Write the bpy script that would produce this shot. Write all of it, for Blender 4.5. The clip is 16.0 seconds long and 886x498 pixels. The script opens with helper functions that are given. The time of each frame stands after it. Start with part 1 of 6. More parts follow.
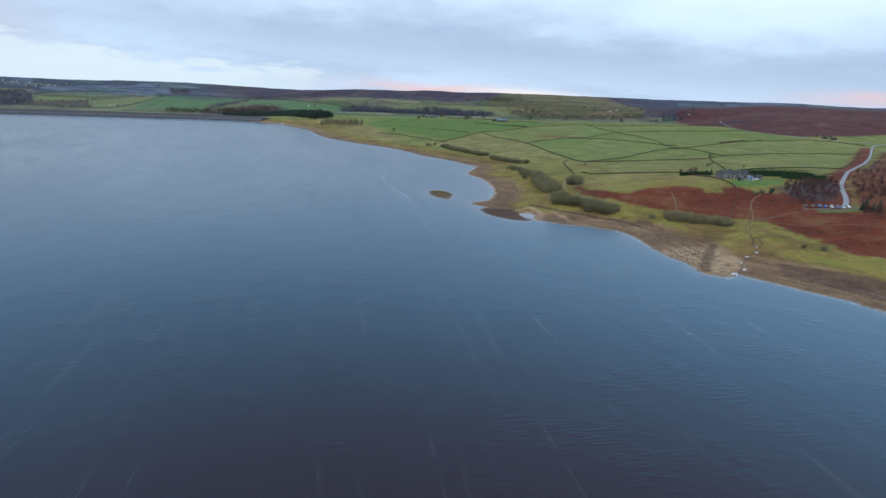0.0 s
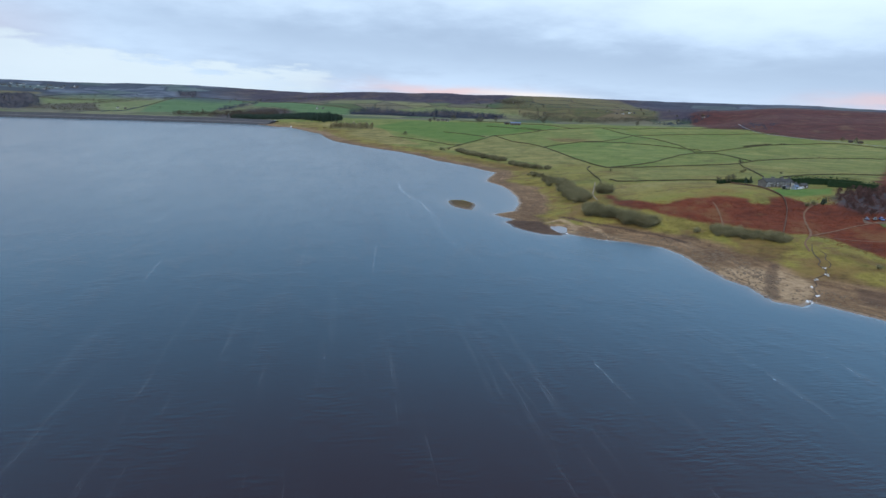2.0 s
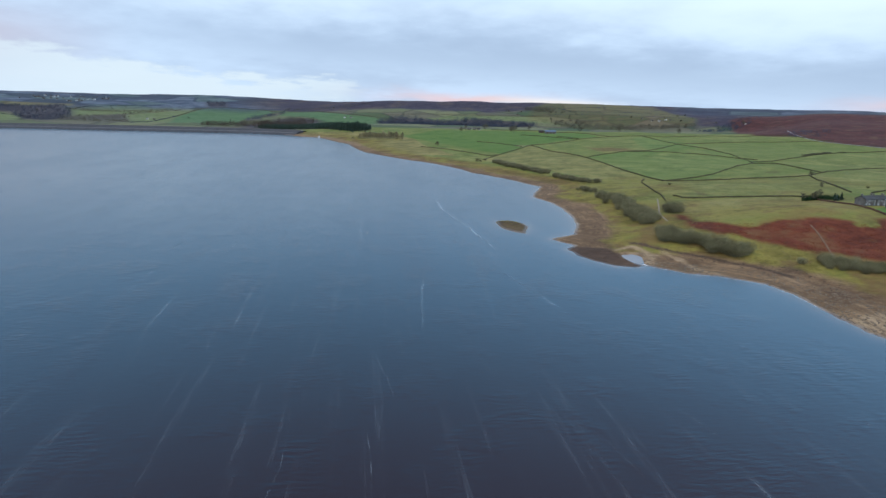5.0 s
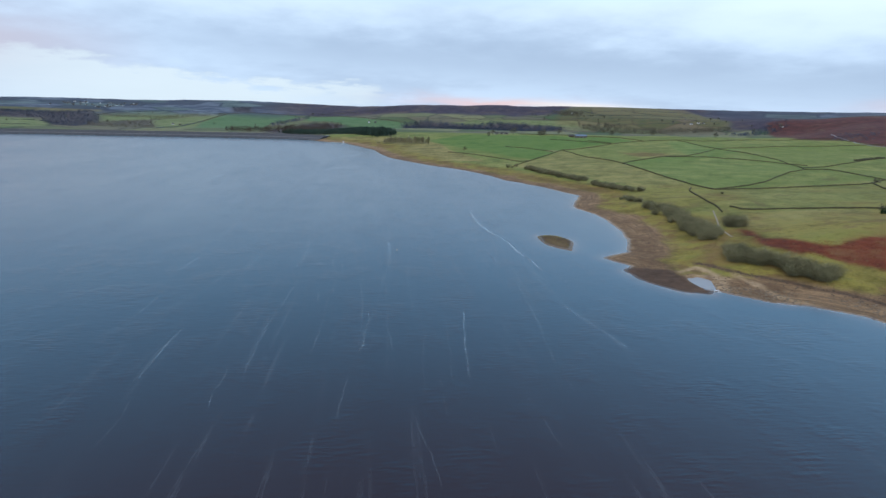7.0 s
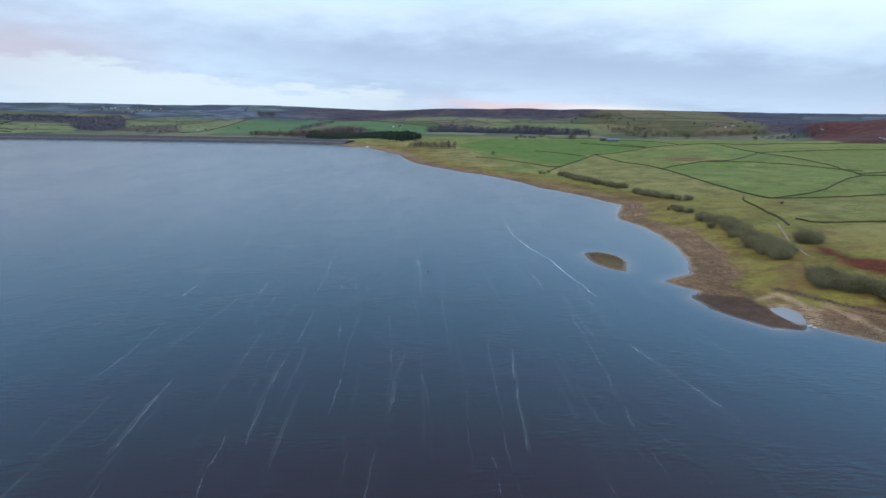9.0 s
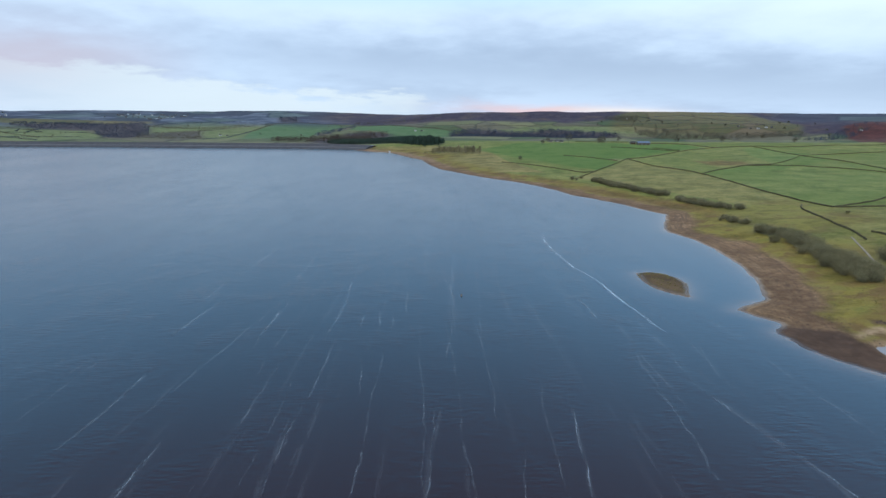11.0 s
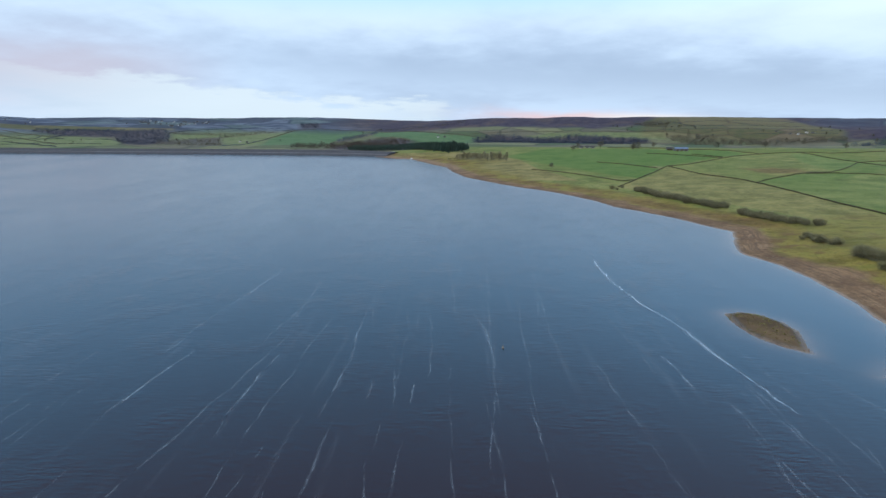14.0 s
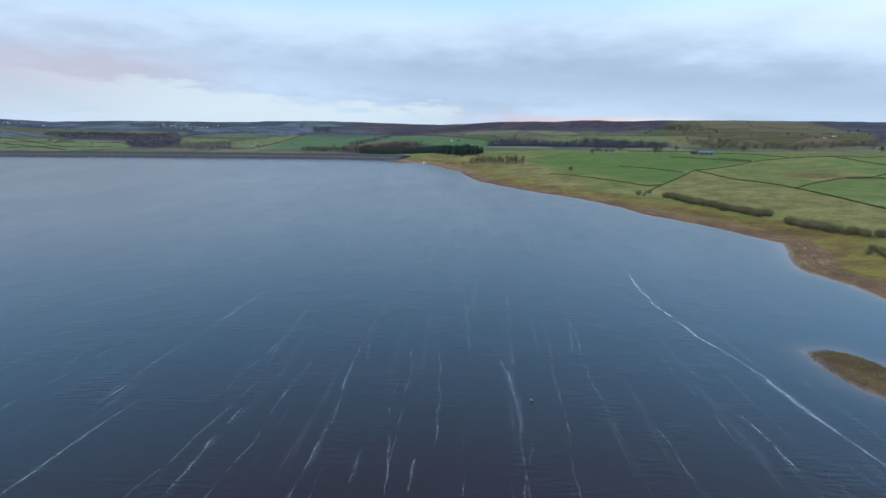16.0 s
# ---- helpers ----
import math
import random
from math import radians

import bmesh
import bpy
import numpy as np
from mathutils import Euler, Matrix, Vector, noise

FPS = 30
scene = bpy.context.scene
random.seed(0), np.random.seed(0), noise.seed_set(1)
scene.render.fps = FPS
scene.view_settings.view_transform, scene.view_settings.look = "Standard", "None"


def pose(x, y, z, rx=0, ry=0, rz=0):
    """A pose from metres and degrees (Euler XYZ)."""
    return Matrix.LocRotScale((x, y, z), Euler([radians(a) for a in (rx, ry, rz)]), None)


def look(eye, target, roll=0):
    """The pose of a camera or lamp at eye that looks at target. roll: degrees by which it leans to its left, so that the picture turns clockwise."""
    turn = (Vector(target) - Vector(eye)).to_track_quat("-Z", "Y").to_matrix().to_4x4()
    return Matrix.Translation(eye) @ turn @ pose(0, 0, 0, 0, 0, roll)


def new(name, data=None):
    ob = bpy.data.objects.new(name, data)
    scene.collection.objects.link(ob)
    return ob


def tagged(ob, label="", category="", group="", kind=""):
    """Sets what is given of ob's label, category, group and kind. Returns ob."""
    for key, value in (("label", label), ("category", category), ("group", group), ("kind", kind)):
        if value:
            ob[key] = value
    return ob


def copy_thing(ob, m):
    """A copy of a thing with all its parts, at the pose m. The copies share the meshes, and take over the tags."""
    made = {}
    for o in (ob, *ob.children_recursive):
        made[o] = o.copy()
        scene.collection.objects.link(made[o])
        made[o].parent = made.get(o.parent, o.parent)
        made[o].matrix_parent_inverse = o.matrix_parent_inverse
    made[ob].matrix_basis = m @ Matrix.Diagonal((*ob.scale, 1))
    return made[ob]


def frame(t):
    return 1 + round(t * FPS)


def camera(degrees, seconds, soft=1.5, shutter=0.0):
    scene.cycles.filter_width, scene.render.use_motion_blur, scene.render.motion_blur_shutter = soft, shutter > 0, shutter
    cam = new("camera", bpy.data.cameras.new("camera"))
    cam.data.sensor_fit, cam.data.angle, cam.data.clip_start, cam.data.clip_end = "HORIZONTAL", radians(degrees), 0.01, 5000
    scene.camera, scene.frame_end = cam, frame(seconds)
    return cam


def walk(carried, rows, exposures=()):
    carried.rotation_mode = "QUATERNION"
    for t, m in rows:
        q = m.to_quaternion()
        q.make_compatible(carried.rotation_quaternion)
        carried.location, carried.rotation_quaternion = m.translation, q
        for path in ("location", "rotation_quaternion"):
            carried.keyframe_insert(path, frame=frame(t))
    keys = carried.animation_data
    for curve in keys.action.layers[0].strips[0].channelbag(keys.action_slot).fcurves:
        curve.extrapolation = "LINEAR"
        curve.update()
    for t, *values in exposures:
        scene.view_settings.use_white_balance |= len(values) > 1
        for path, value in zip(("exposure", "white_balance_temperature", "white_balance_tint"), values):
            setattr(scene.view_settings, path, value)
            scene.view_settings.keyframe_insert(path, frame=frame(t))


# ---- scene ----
cam = camera(73.7, 16.0)
PATH = [
    (0, (0.00, 0.00, 74.99), (0.01, 96.83, 50.01), 2.04),
    (0.5, (-2.61, 8.10, 74.93), (-2.70, 104.93, 49.94), 1.98),
    (1, (-5.54, 16.40, 74.88), (-5.83, 113.24, 49.94), 1.99),
    (1.5, (-8.10, 24.63, 74.84), (-8.75, 121.50, 50.02), 2.00),
    (2, (-10.76, 33.20, 74.82), (-11.94, 130.11, 50.18), 1.98),
    (2.5, (-13.35, 41.60, 74.79), (-15.08, 138.54, 50.31), 1.95),
    (3, (-16.00, 49.99, 74.76), (-18.33, 146.97, 50.49), 1.89),
    (3.5, (-18.62, 58.38, 74.75), (-21.64, 155.38, 50.66), 1.82),
    (4, (-21.31, 67.03, 74.74), (-25.10, 164.06, 50.88), 1.66),
    (6.5, (-34.12, 110.88, 74.06), (-42.45, 207.82, 50.98), 1.30),
    (7, (-36.82, 119.79, 73.92), (-46.13, 216.68, 51.00), 1.19),
    (7.5, (-39.42, 128.62, 73.77), (-49.61, 225.45, 50.96), 1.13),
    (8, (-42.11, 137.49, 73.64), (-53.32, 234.24, 50.97), 1.06),
    (8.5, (-44.45, 146.15, 73.52), (-56.59, 242.82, 50.99), 0.98),
    (9, (-47.23, 155.24, 73.42), (-60.39, 251.81, 51.02), 0.90),
    (11.5, (-60.53, 198.52, 72.98), (-78.07, 294.56, 51.34), 0.22),
    (12, (-63.15, 208.00, 72.55), (-81.44, 303.94, 51.08), 0.12),
    (12.5, (-65.69, 217.55, 72.02), (-84.60, 313.41, 50.71), 0.09),
    (13, (-68.17, 227.43, 71.36), (-87.65, 323.22, 50.26), 0.10),
    (13.5, (-70.39, 237.36, 70.57), (-90.26, 333.11, 49.65), 0.13),
    (14, (-72.81, 247.65, 69.70), (-93.18, 343.33, 48.95), 0.20),
    (14.5, (-75.11, 257.94, 68.77), (-96.07, 353.53, 48.19), 0.25),
    (15, (-77.16, 268.09, 67.79), (-98.78, 363.57, 47.41), 0.27),
    (15.5, (-78.98, 278.09, 66.77), (-101.13, 373.49, 46.56), 0.25),
    (16, (-81.12, 288.20, 65.72), (-103.71, 383.54, 45.70), 0.24),
]
walk(cam, [(t, look(eye, target, roll)) for t, eye, target, roll in PATH], [(0.0, 0.10, 5940, 6), (14.2, 0.11, 5940, 6), (15.0, 0.01, 5940, 6), (16.0, 0.01, 5940, 6)])

# ---- sky and sun: a bright overcast winter morning ----
SUN_AZ, SUN_EL = 205.0, 40.0


class Nodes:
    """Short-hand for building node trees."""

    def __init__(self, tree):
        self.tree = tree
        tree.nodes.clear()

    def add(self, kind, inputs=None, **settings):
        n = self.tree.nodes.new(kind)
        for key, value in settings.items():
            setattr(n, key, value)
        for key, value in (inputs or {}).items():
            self.feed(n.inputs[key], value)
        return n

    def feed(self, socket, value):
        if isinstance(value, bpy.types.NodeSocket):
            self.tree.links.new(value, socket)
        else:
            socket.default_value = value

    def math(self, op, a, b=0.0, c=0.0, clamp=False):
        n = self.tree.nodes.new("ShaderNodeMath")
        n.operation, n.use_clamp = op, clamp
        for s, v in zip(n.inputs, (a, b, c)):
            self.feed(s, v)
        return n.outputs[0]

    def mix(self, f, a, b, blend="MIX"):
        n = self.tree.nodes.new("ShaderNodeMix")
        n.data_type, n.blend_type = "RGBA", blend
        self.feed(n.inputs[0], f)
        self.feed(n.inputs[6], a if isinstance(a, bpy.types.NodeSocket) else (*a, 1))
        self.feed(n.inputs[7], b if isinstance(b, bpy.types.NodeSocket) else (*b, 1))
        return n.outputs[2]

    def span(self, v, a, b, lo=0.0, hi=1.0):
        n = self.tree.nodes.new("ShaderNodeMapRange")
        n.interpolation_type = "SMOOTHSTEP"
        for s, x in zip(n.inputs, (v, a, b, lo, hi)):
            self.feed(s, x)
        return n.outputs[0]

    def noise(self, vector, scale, detail=4.0, rough=0.55):
        return self.add("ShaderNodeTexNoise", {"Vector": vector, "Scale": scale, "Detail": detail, "Roughness": rough}).outputs[0]

    def bell(self, v, centre, width):
        t = self.math("DIVIDE", self.math("SUBTRACT", v, centre), width)
        return self.math("POWER", 2.718, self.math("MULTIPLY", self.math("MULTIPLY", t, t), -1.0))


def build_sky():
    world = bpy.data.worlds.new("overcast_sky")
    world.use_nodes = True
    scene.world = world
    n = Nodes(world.node_tree)
    way = n.add("ShaderNodeTexCoord").outputs["Generated"]
    xyz = n.add("ShaderNodeSeparateXYZ", {0: way}).outputs
    x, y, z = xyz[0], xyz[1], xyz[2]
    up = n.math("MAXIMUM", z, 0.0)
    az = n.math("MULTIPLY", n.math("ARCTAN2", x, y), 57.2958)
    el = n.math("MULTIPLY", n.math("ARCSINE", z), 57.2958)
    # the cloud deck, foreshortened towards the horizon
    flat = n.math("ADD", up, 0.20)
    deck = n.add("ShaderNodeCombineXYZ", {0: n.math("DIVIDE", x, flat), 1: n.math("DIVIDE", y, flat), 2: 0.37}).outputs[0]
    big, wisps = n.noise(deck, 1.1, 3.0, 0.5), n.noise(deck, 3.2, 6.0, 0.58)
    soft = n.math("SUBTRACT", n.math("ADD", n.math("MULTIPLY", big, 0.6), n.math("MULTIPLY", wisps, 0.4)), 0.5)
    wavy = n.math("ADD", el, n.math("MULTIPLY", soft, 7.0))
    slope = n.math("ADD", wavy, n.math("MULTIPLY", az, 0.055))
    # pale blue-grey overcast, mottled
    colour = n.mix(n.span(soft, -0.16, 0.16), (0.52, 0.62, 0.78), (0.68, 0.80, 0.97))
    # brighter, thinner cloud high up and to the east
    high = n.math("ADD", n.span(wavy, 6.0, 10.5, 0.0, 0.55), n.math("MULTIPLY", n.span(az, -5.0, 30.0), n.span(wavy, 4.5, 8.5, 0.0, 0.6)))
    colour = n.mix(high, colour, (0.83, 0.94, 1.04))
    # a darker bank that slopes down to the east
    bank = n.math("MULTIPLY", n.bell(slope, 4.6, 1.9), n.span(az, -38.0, -14.0))
    colour = n.mix(n.math("MULTIPLY", bank, 0.62), colour, (0.42, 0.51, 0.66))
    # pinkish murk in the north-west and the light gap beside it
    murk = n.math("MULTIPLY", n.bell(wavy, 4.2, 2.4), n.span(az, -28.0, -44.0))
    colour = n.mix(n.math("MULTIPLY", murk, 0.85), colour, (0.62, 0.56, 0.64))
    ragged = n.math("SUBTRACT", n.noise(deck, 5.0, 7.0, 0.62), 0.5)
    lip = n.math("ADD", n.math("ADD", wavy, n.math("MULTIPLY", ragged, 2.4)), n.math("MULTIPLY", n.math("ADD", az, 24.0), 0.10))
    gap = n.math("MULTIPLY", n.span(lip, 2.7, 1.7), n.math("MULTIPLY", n.span(az, -58.0, -30.0), n.span(n.math("ADD", az, n.math("MULTIPLY", soft, 30.0)), -8.0, -22.0)))
    colour = n.mix(n.math("MULTIPLY", gap, 0.9), colour, (0.79, 0.86, 0.90))
    # rosy break on the skyline
    rose = n.math("MULTIPLY", n.bell(n.math("ADD", el, n.math("MULTIPLY", soft, 3.0)), 0.75, 0.55), n.math("ADD", n.bell(az, -1.0, 7.0), n.math("MULTIPLY", n.bell(az, 36.0, 6.0), 0.8)))
    colour = n.mix(n.math("MULTIPLY", rose, 0.85), colour, (0.90, 0.60, 0.58))
    glow = n.math("MULTIPLY", n.bell(n.math("SUBTRACT", el, n.math("MULTIPLY", n.math("SUBTRACT", 6.0, az), 0.03)), 0.55, 0.35), n.bell(az, 7.0, 5.0))
    colour = n.mix(n.math("MULTIPLY", glow, 0.95), colour, (1.0, 0.90, 0.84))
    # above the view it turns bluer, then whiter and brighter towards the zenith
    colour = n.mix(n.span(el, 8.5, 14.0), colour, (0.40, 0.76, 1.16))
    colour = n.mix(n.span(el, 22.0, 38.0), colour, (0.67, 0.56, 0.69))
    colour = n.mix(n.span(el, 44.0, 60.0), colour, (0.64, 0.71, 0.80))
    gain = n.math("MULTIPLY", n.span(z, 0.66, 0.98, 1.0, 2.7), n.math("ADD", 1.0, n.math("MULTIPLY", n.math("MULTIPLY", n.span(el, 7.0, 16.0), n.span(el, 34.0, 20.0, 0.35, 1.0)), n.span(az, -22.0, 40.0, 0.05, 0.50))))
    sky = n.add("ShaderNodeTexSky", sky_type="NISHITA", sun_disc=False, sun_elevation=radians(SUN_EL), sun_rotation=radians(SUN_AZ)).outputs[0]
    clear = n.add("ShaderNodeBackground", {"Color": sky, "Strength": 0.05}).outputs[0]
    cloud = n.add("ShaderNodeBackground", {"Color": colour, "Strength": gain}).outputs[0]
    both = n.add("ShaderNodeMixShader", {0: 0.93, 1: clear, 2: cloud}).outputs[0]
    n.add("ShaderNodeOutputWorld", {"Surface": both})


build_sky()
lamp = bpy.data.lights.new("sun", "SUN")
lamp.energy, lamp.angle, lamp.color = 1.36, radians(25), (1.0, 0.93, 0.80)
sun = new("sun", lamp)
a, e = radians(SUN_AZ), radians(SUN_EL)
sun.matrix_world = look((math.sin(a) * 800 * math.cos(e), math.cos(a) * 800 * math.cos(e), 800 * math.sin(e)), (0, 0, 0))

# ---- lie of the land: shoreline and heights ----
SHORE_EAST = [(800, -300), (480, -60), (330, 40), (240, 120), (190, 180), (172, 217), (166, 229), (157, 238), (150, 247),
              (142, 256), (136, 263), (129, 256), (120, 262), (119, 281), (114, 291), (112, 310), (110, 334), (104, 349),
              (89, 359), (75, 362), (63, 371), (57, 375), (54, 369.5), (43, 370), (35, 378), (29, 387), (24, 402), (29, 413),
              (24, 419), (17, 427), (34, 445), (40, 475), (41, 508), (38, 545), (32, 572), (22, 592)]
SHORE_NORTH = [(22, 606), (29, 640), (34, 668), (26, 680), (16, 700), (6, 719), (-12, 745), (-34, 772), (-49, 810),
               (-72, 849), (-98, 884), (-128, 914), (-164, 961), (-208, 1024), (-242, 1107), (-273, 1202), (-303, 1248),
               (-381, 1393), (-418, 1401), (-494, 1482)]
SHORE_WEST = [(-560, 1497), (-648, 1495), (-980, 1452), (-1310, 1388), (-1900, 1262), (-2000, 900), (-2100, 0), (-1500, -900), (-300, -1200), (600, -700)]
SHORE = np.array(SHORE_EAST + SHORE_NORTH + SHORE_WEST, float)
ISLAND = np.array([(-13, 477), (-7, 481), (-1, 479), (4, 472), (6.5, 463), (5, 452), (3, 442), (-2, 445), (-9, 453), (-12, 463)], float)
POOL = np.array([(50.5, 394), (57.5, 397.5), (61, 392), (59.5, 384), (58, 377.5), (54, 377), (51, 386)], float)


def edge_distance(x, y, loop, closed=True):
    """Distance to a line of points; for closed loops negative inside."""
    a = loop
    b = np.roll(loop, -1, axis=0)
    if not closed:
        a, b = loop[:-1], loop[1:]
    best, inside = np.full(x.shape, 1e18), np.zeros(x.shape, bool)
    for (ax, ay), (bx, by) in zip(a, b):
        dx, dy = bx - ax, by - ay
        s = np.clip(((x - ax) * dx + (y - ay) * dy) / (dx * dx + dy * dy + 1e-9), 0, 1)
        best = np.minimum(best, (x - ax - s * dx) ** 2 + (y - ay - s * dy) ** 2)
        if ay != by:
            inside ^= ((ay > y) != (by > y)) & (x < dx * (y - ay) / (by - ay) + ax)
    best = np.sqrt(best)
    return np.where(inside, -best, best) if closed else best


def lattice(ix, iy, seed):
    h = np.sin(ix * 127.1 + iy * 311.7 + seed * 74.7) * 43758.5453
    return h - np.floor(h)


def grain(x, y, size, seed=0, octaves=3):
    """Smooth noise in -1..1 with features of about that size in metres."""
    total, amp, norm = 0.0, 1.0, 0.0
    for k in range(octaves):
        u, v = x / size + 37.3 * k, y / size - 11.9 * k
        i, j = np.floor(u), np.floor(v)
        f, g = u - i, v - j
        f, g = f * f * (3 - 2 * f), g * g * (3 - 2 * g)
        a, b = lattice(i, j, seed), lattice(i + 1, j, seed)
        c, d = lattice(i, j + 1, seed), lattice(i + 1, j + 1, seed)
        total = total + amp * ((a + (b - a) * f) * (1 - g) + (c + (d - c) * f) * g)
        norm, amp, size = norm + amp, amp * 0.5, size * 0.5
    return 2 * total / norm - 1


def step(a, b, v):
    s = np.clip((v - a) / (b - a), 0, 1)
    return s * s * (3 - 2 * s)


def shore_distance(x, y):
    """Metres inland of the waterline (negative over water), with a slightly ragged line."""
    d = edge_distance(x, y, SHORE)
    ragged = np.clip(1 - np.abs(d) / 60, 0, 1)
    return d + ragged * (1.3 * grain(x, y, 9, 3) + 0.5 * grain(x, y, 2.5, 5, 2))


RIDGE_AZ = [-180, -70, -50, -45, -40, -36, -31, -27, -24, -20, -17, -12, -8, -4, -0.6, 0.6, 4, 9.5, 14, 19, 24, 30, 36, 60, 180]
RIDGE_Z = [95, 98, 101, 88, 92, 92, 93, 99, 99, 93, 92, 92, 93, 96, 99, 96, 98, 99, 97, 92, 96, 97, 88, 92, 95]


def height(x, y):
    x, y = np.asarray(x, float), np.asarray(y, float)
    d = shore_distance(x, y)
    land = np.maximum(d, 0)
    r, az = np.hypot(x, y - 100), np.degrees(np.arctan2(x, y - 100))
    # shelving beach, then a bank that eases off inland
    amp = np.interp(y, [200, 430, 560, 700, 950, 1200, 1500, 1800], [19, 22, 20, 13, 9, 13, 24, 18])
    amp = np.where(x < -350, amp + (3 - amp) * step(-350, -600, x), amp)
    z = 0.035 * np.minimum(land, 28) + amp * (1 - np.exp(-np.maximum(land - 26, 0) / 130))
    z = z + 5.5 * np.exp(-((x - 185) / 55) ** 2 - ((y - 462) / 42) ** 2)
    z = z - 4.0 * np.exp(-((x - 215) / 22) ** 2 - ((y - 330) / 60) ** 2)
    z = z + step(120, 400, land) * (3.2 * grain(x, y, 260, 1) + 1.0 * grain(x, y, 70, 2))
    z = z + np.minimum(land, 20) / 20 * 0.35 * grain(x, y, 11, 7)
    z = z + 5.0 * np.exp(-((x + 448) / 48) ** 2 - ((y - 1520) / 50) ** 2) * step(3, 26, land)
    # heather moor to the east
    s, c = x * 0.5 + y * 0.866, x * 0.866 - y * 0.5
    z = z + 38 * step(1330, 2050, s) * step(-310, -90, c) + 3 * step(1500, 2100, s) * step(-340, -120, c) * grain(x, y, 180, 9)
    # valley beyond the fields and the long skyline ridge
    west = step(-8, -22, az)
    z = z - 14 * np.exp(-((r - 2080) / 190) ** 2) * (1 - west) * step(24, 10, az)
    top = np.interp(az, RIDGE_AZ, RIDGE_Z)
    crown = np.interp(az, [-24, -12, 12, 20, 30], [3400, 2680, 2680, 2900, 2900])
    up = west * (0.55 * step(2050, 2900, r) + 0.45 * step(2700, 3400, r)) + (1 - west) * (0.55 * step(2110, 2420, r) + 0.45 * step(2380, crown, r))
    rough = grain(x, y, 420, 12) * 4 + grain(x, y, 110, 13) * 3.2
    z = np.maximum(z, z * (1 - up) + (top + rough * step(2000, 2700, r)) * up)
    z = z - step(crown + 100, crown + 1100, r) * 30
    under = -np.minimum(0.06 * np.maximum(-d, 0), 6.0)
    z = np.where(d > 0, z, under)
    # the islet and the pool on the spit
    i = -edge_distance(x, y, ISLAND) + 0.5 * grain(x, y, 4, 21)
    z = np.where((i > -12) & (d < 0), np.maximum(z, np.where(i > 0, 0.9 * (1 - np.exp(-np.maximum(i, 0) / 2.2)) + 0.18 * grain(x, y, 3, 4), 0.1 * i)), z)
    p = -edge_distance(x, y, POOL)
    z = np.where(p > -3, z + (-0.55 - z) * step(-1.2, 1.2, p), z)
    return z


def ground_at(x, y):
    return float(height(np.array([x]), np.array([y]))[0])
# ---- materials ----
def material(name):
    m = bpy.data.materials.new(name)
    m.use_nodes = True
    return m, Nodes(m.node_tree)


def finish(n, colour, rough=0.9, bump=None, depth=0.1, distance=0.3, metal=0.0, spec=0.3):
    ins = {"Base Color": colour if isinstance(colour, bpy.types.NodeSocket) else (*colour, 1), "Roughness": rough, "Metallic": metal, "Specular IOR Level": spec}
    if bump is not None:
        ins["Normal"] = n.add("ShaderNodeBump", {"Height": bump, "Strength": depth, "Distance": distance}).outputs[0]
    b = n.add("ShaderNodeBsdfPrincipled", ins)
    n.add("ShaderNodeOutputMaterial", {"Surface": b.outputs[0]})
    return b


def surface(name, dark, light, size, rough=0.85, fine=6.0, vary=0.0, depth=0.3, metal=0.0, spec=0.12):
    """A two-scale mottled surface: patches of the given size in metres and a finer grain; vary: change from object to object."""
    m, n = material(name)
    at = n.add("ShaderNodeTexCoord").outputs["Object"]
    broad, grain_ = n.noise(at, 1.0 / size, 4.0), n.noise(at, fine / size, 3.0, 0.65)
    f = n.math("ADD", n.math("MULTIPLY", broad, 0.6), n.math("MULTIPLY", grain_, 0.4))
    colour = n.mix(n.span(f, 0.3, 0.7), dark, light)
    if vary:
        shade = n.math("ADD", n.math("MULTIPLY", n.add("ShaderNodeObjectInfo").outputs["Random"], 2 * vary), 1.0 - vary)
        colour = n.add("ShaderNodeHueSaturation", {"Color": colour, "Value": shade}).outputs[0]
    finish(n, colour, rough, grain_, depth, size * 0.1, metal, spec)
    return m


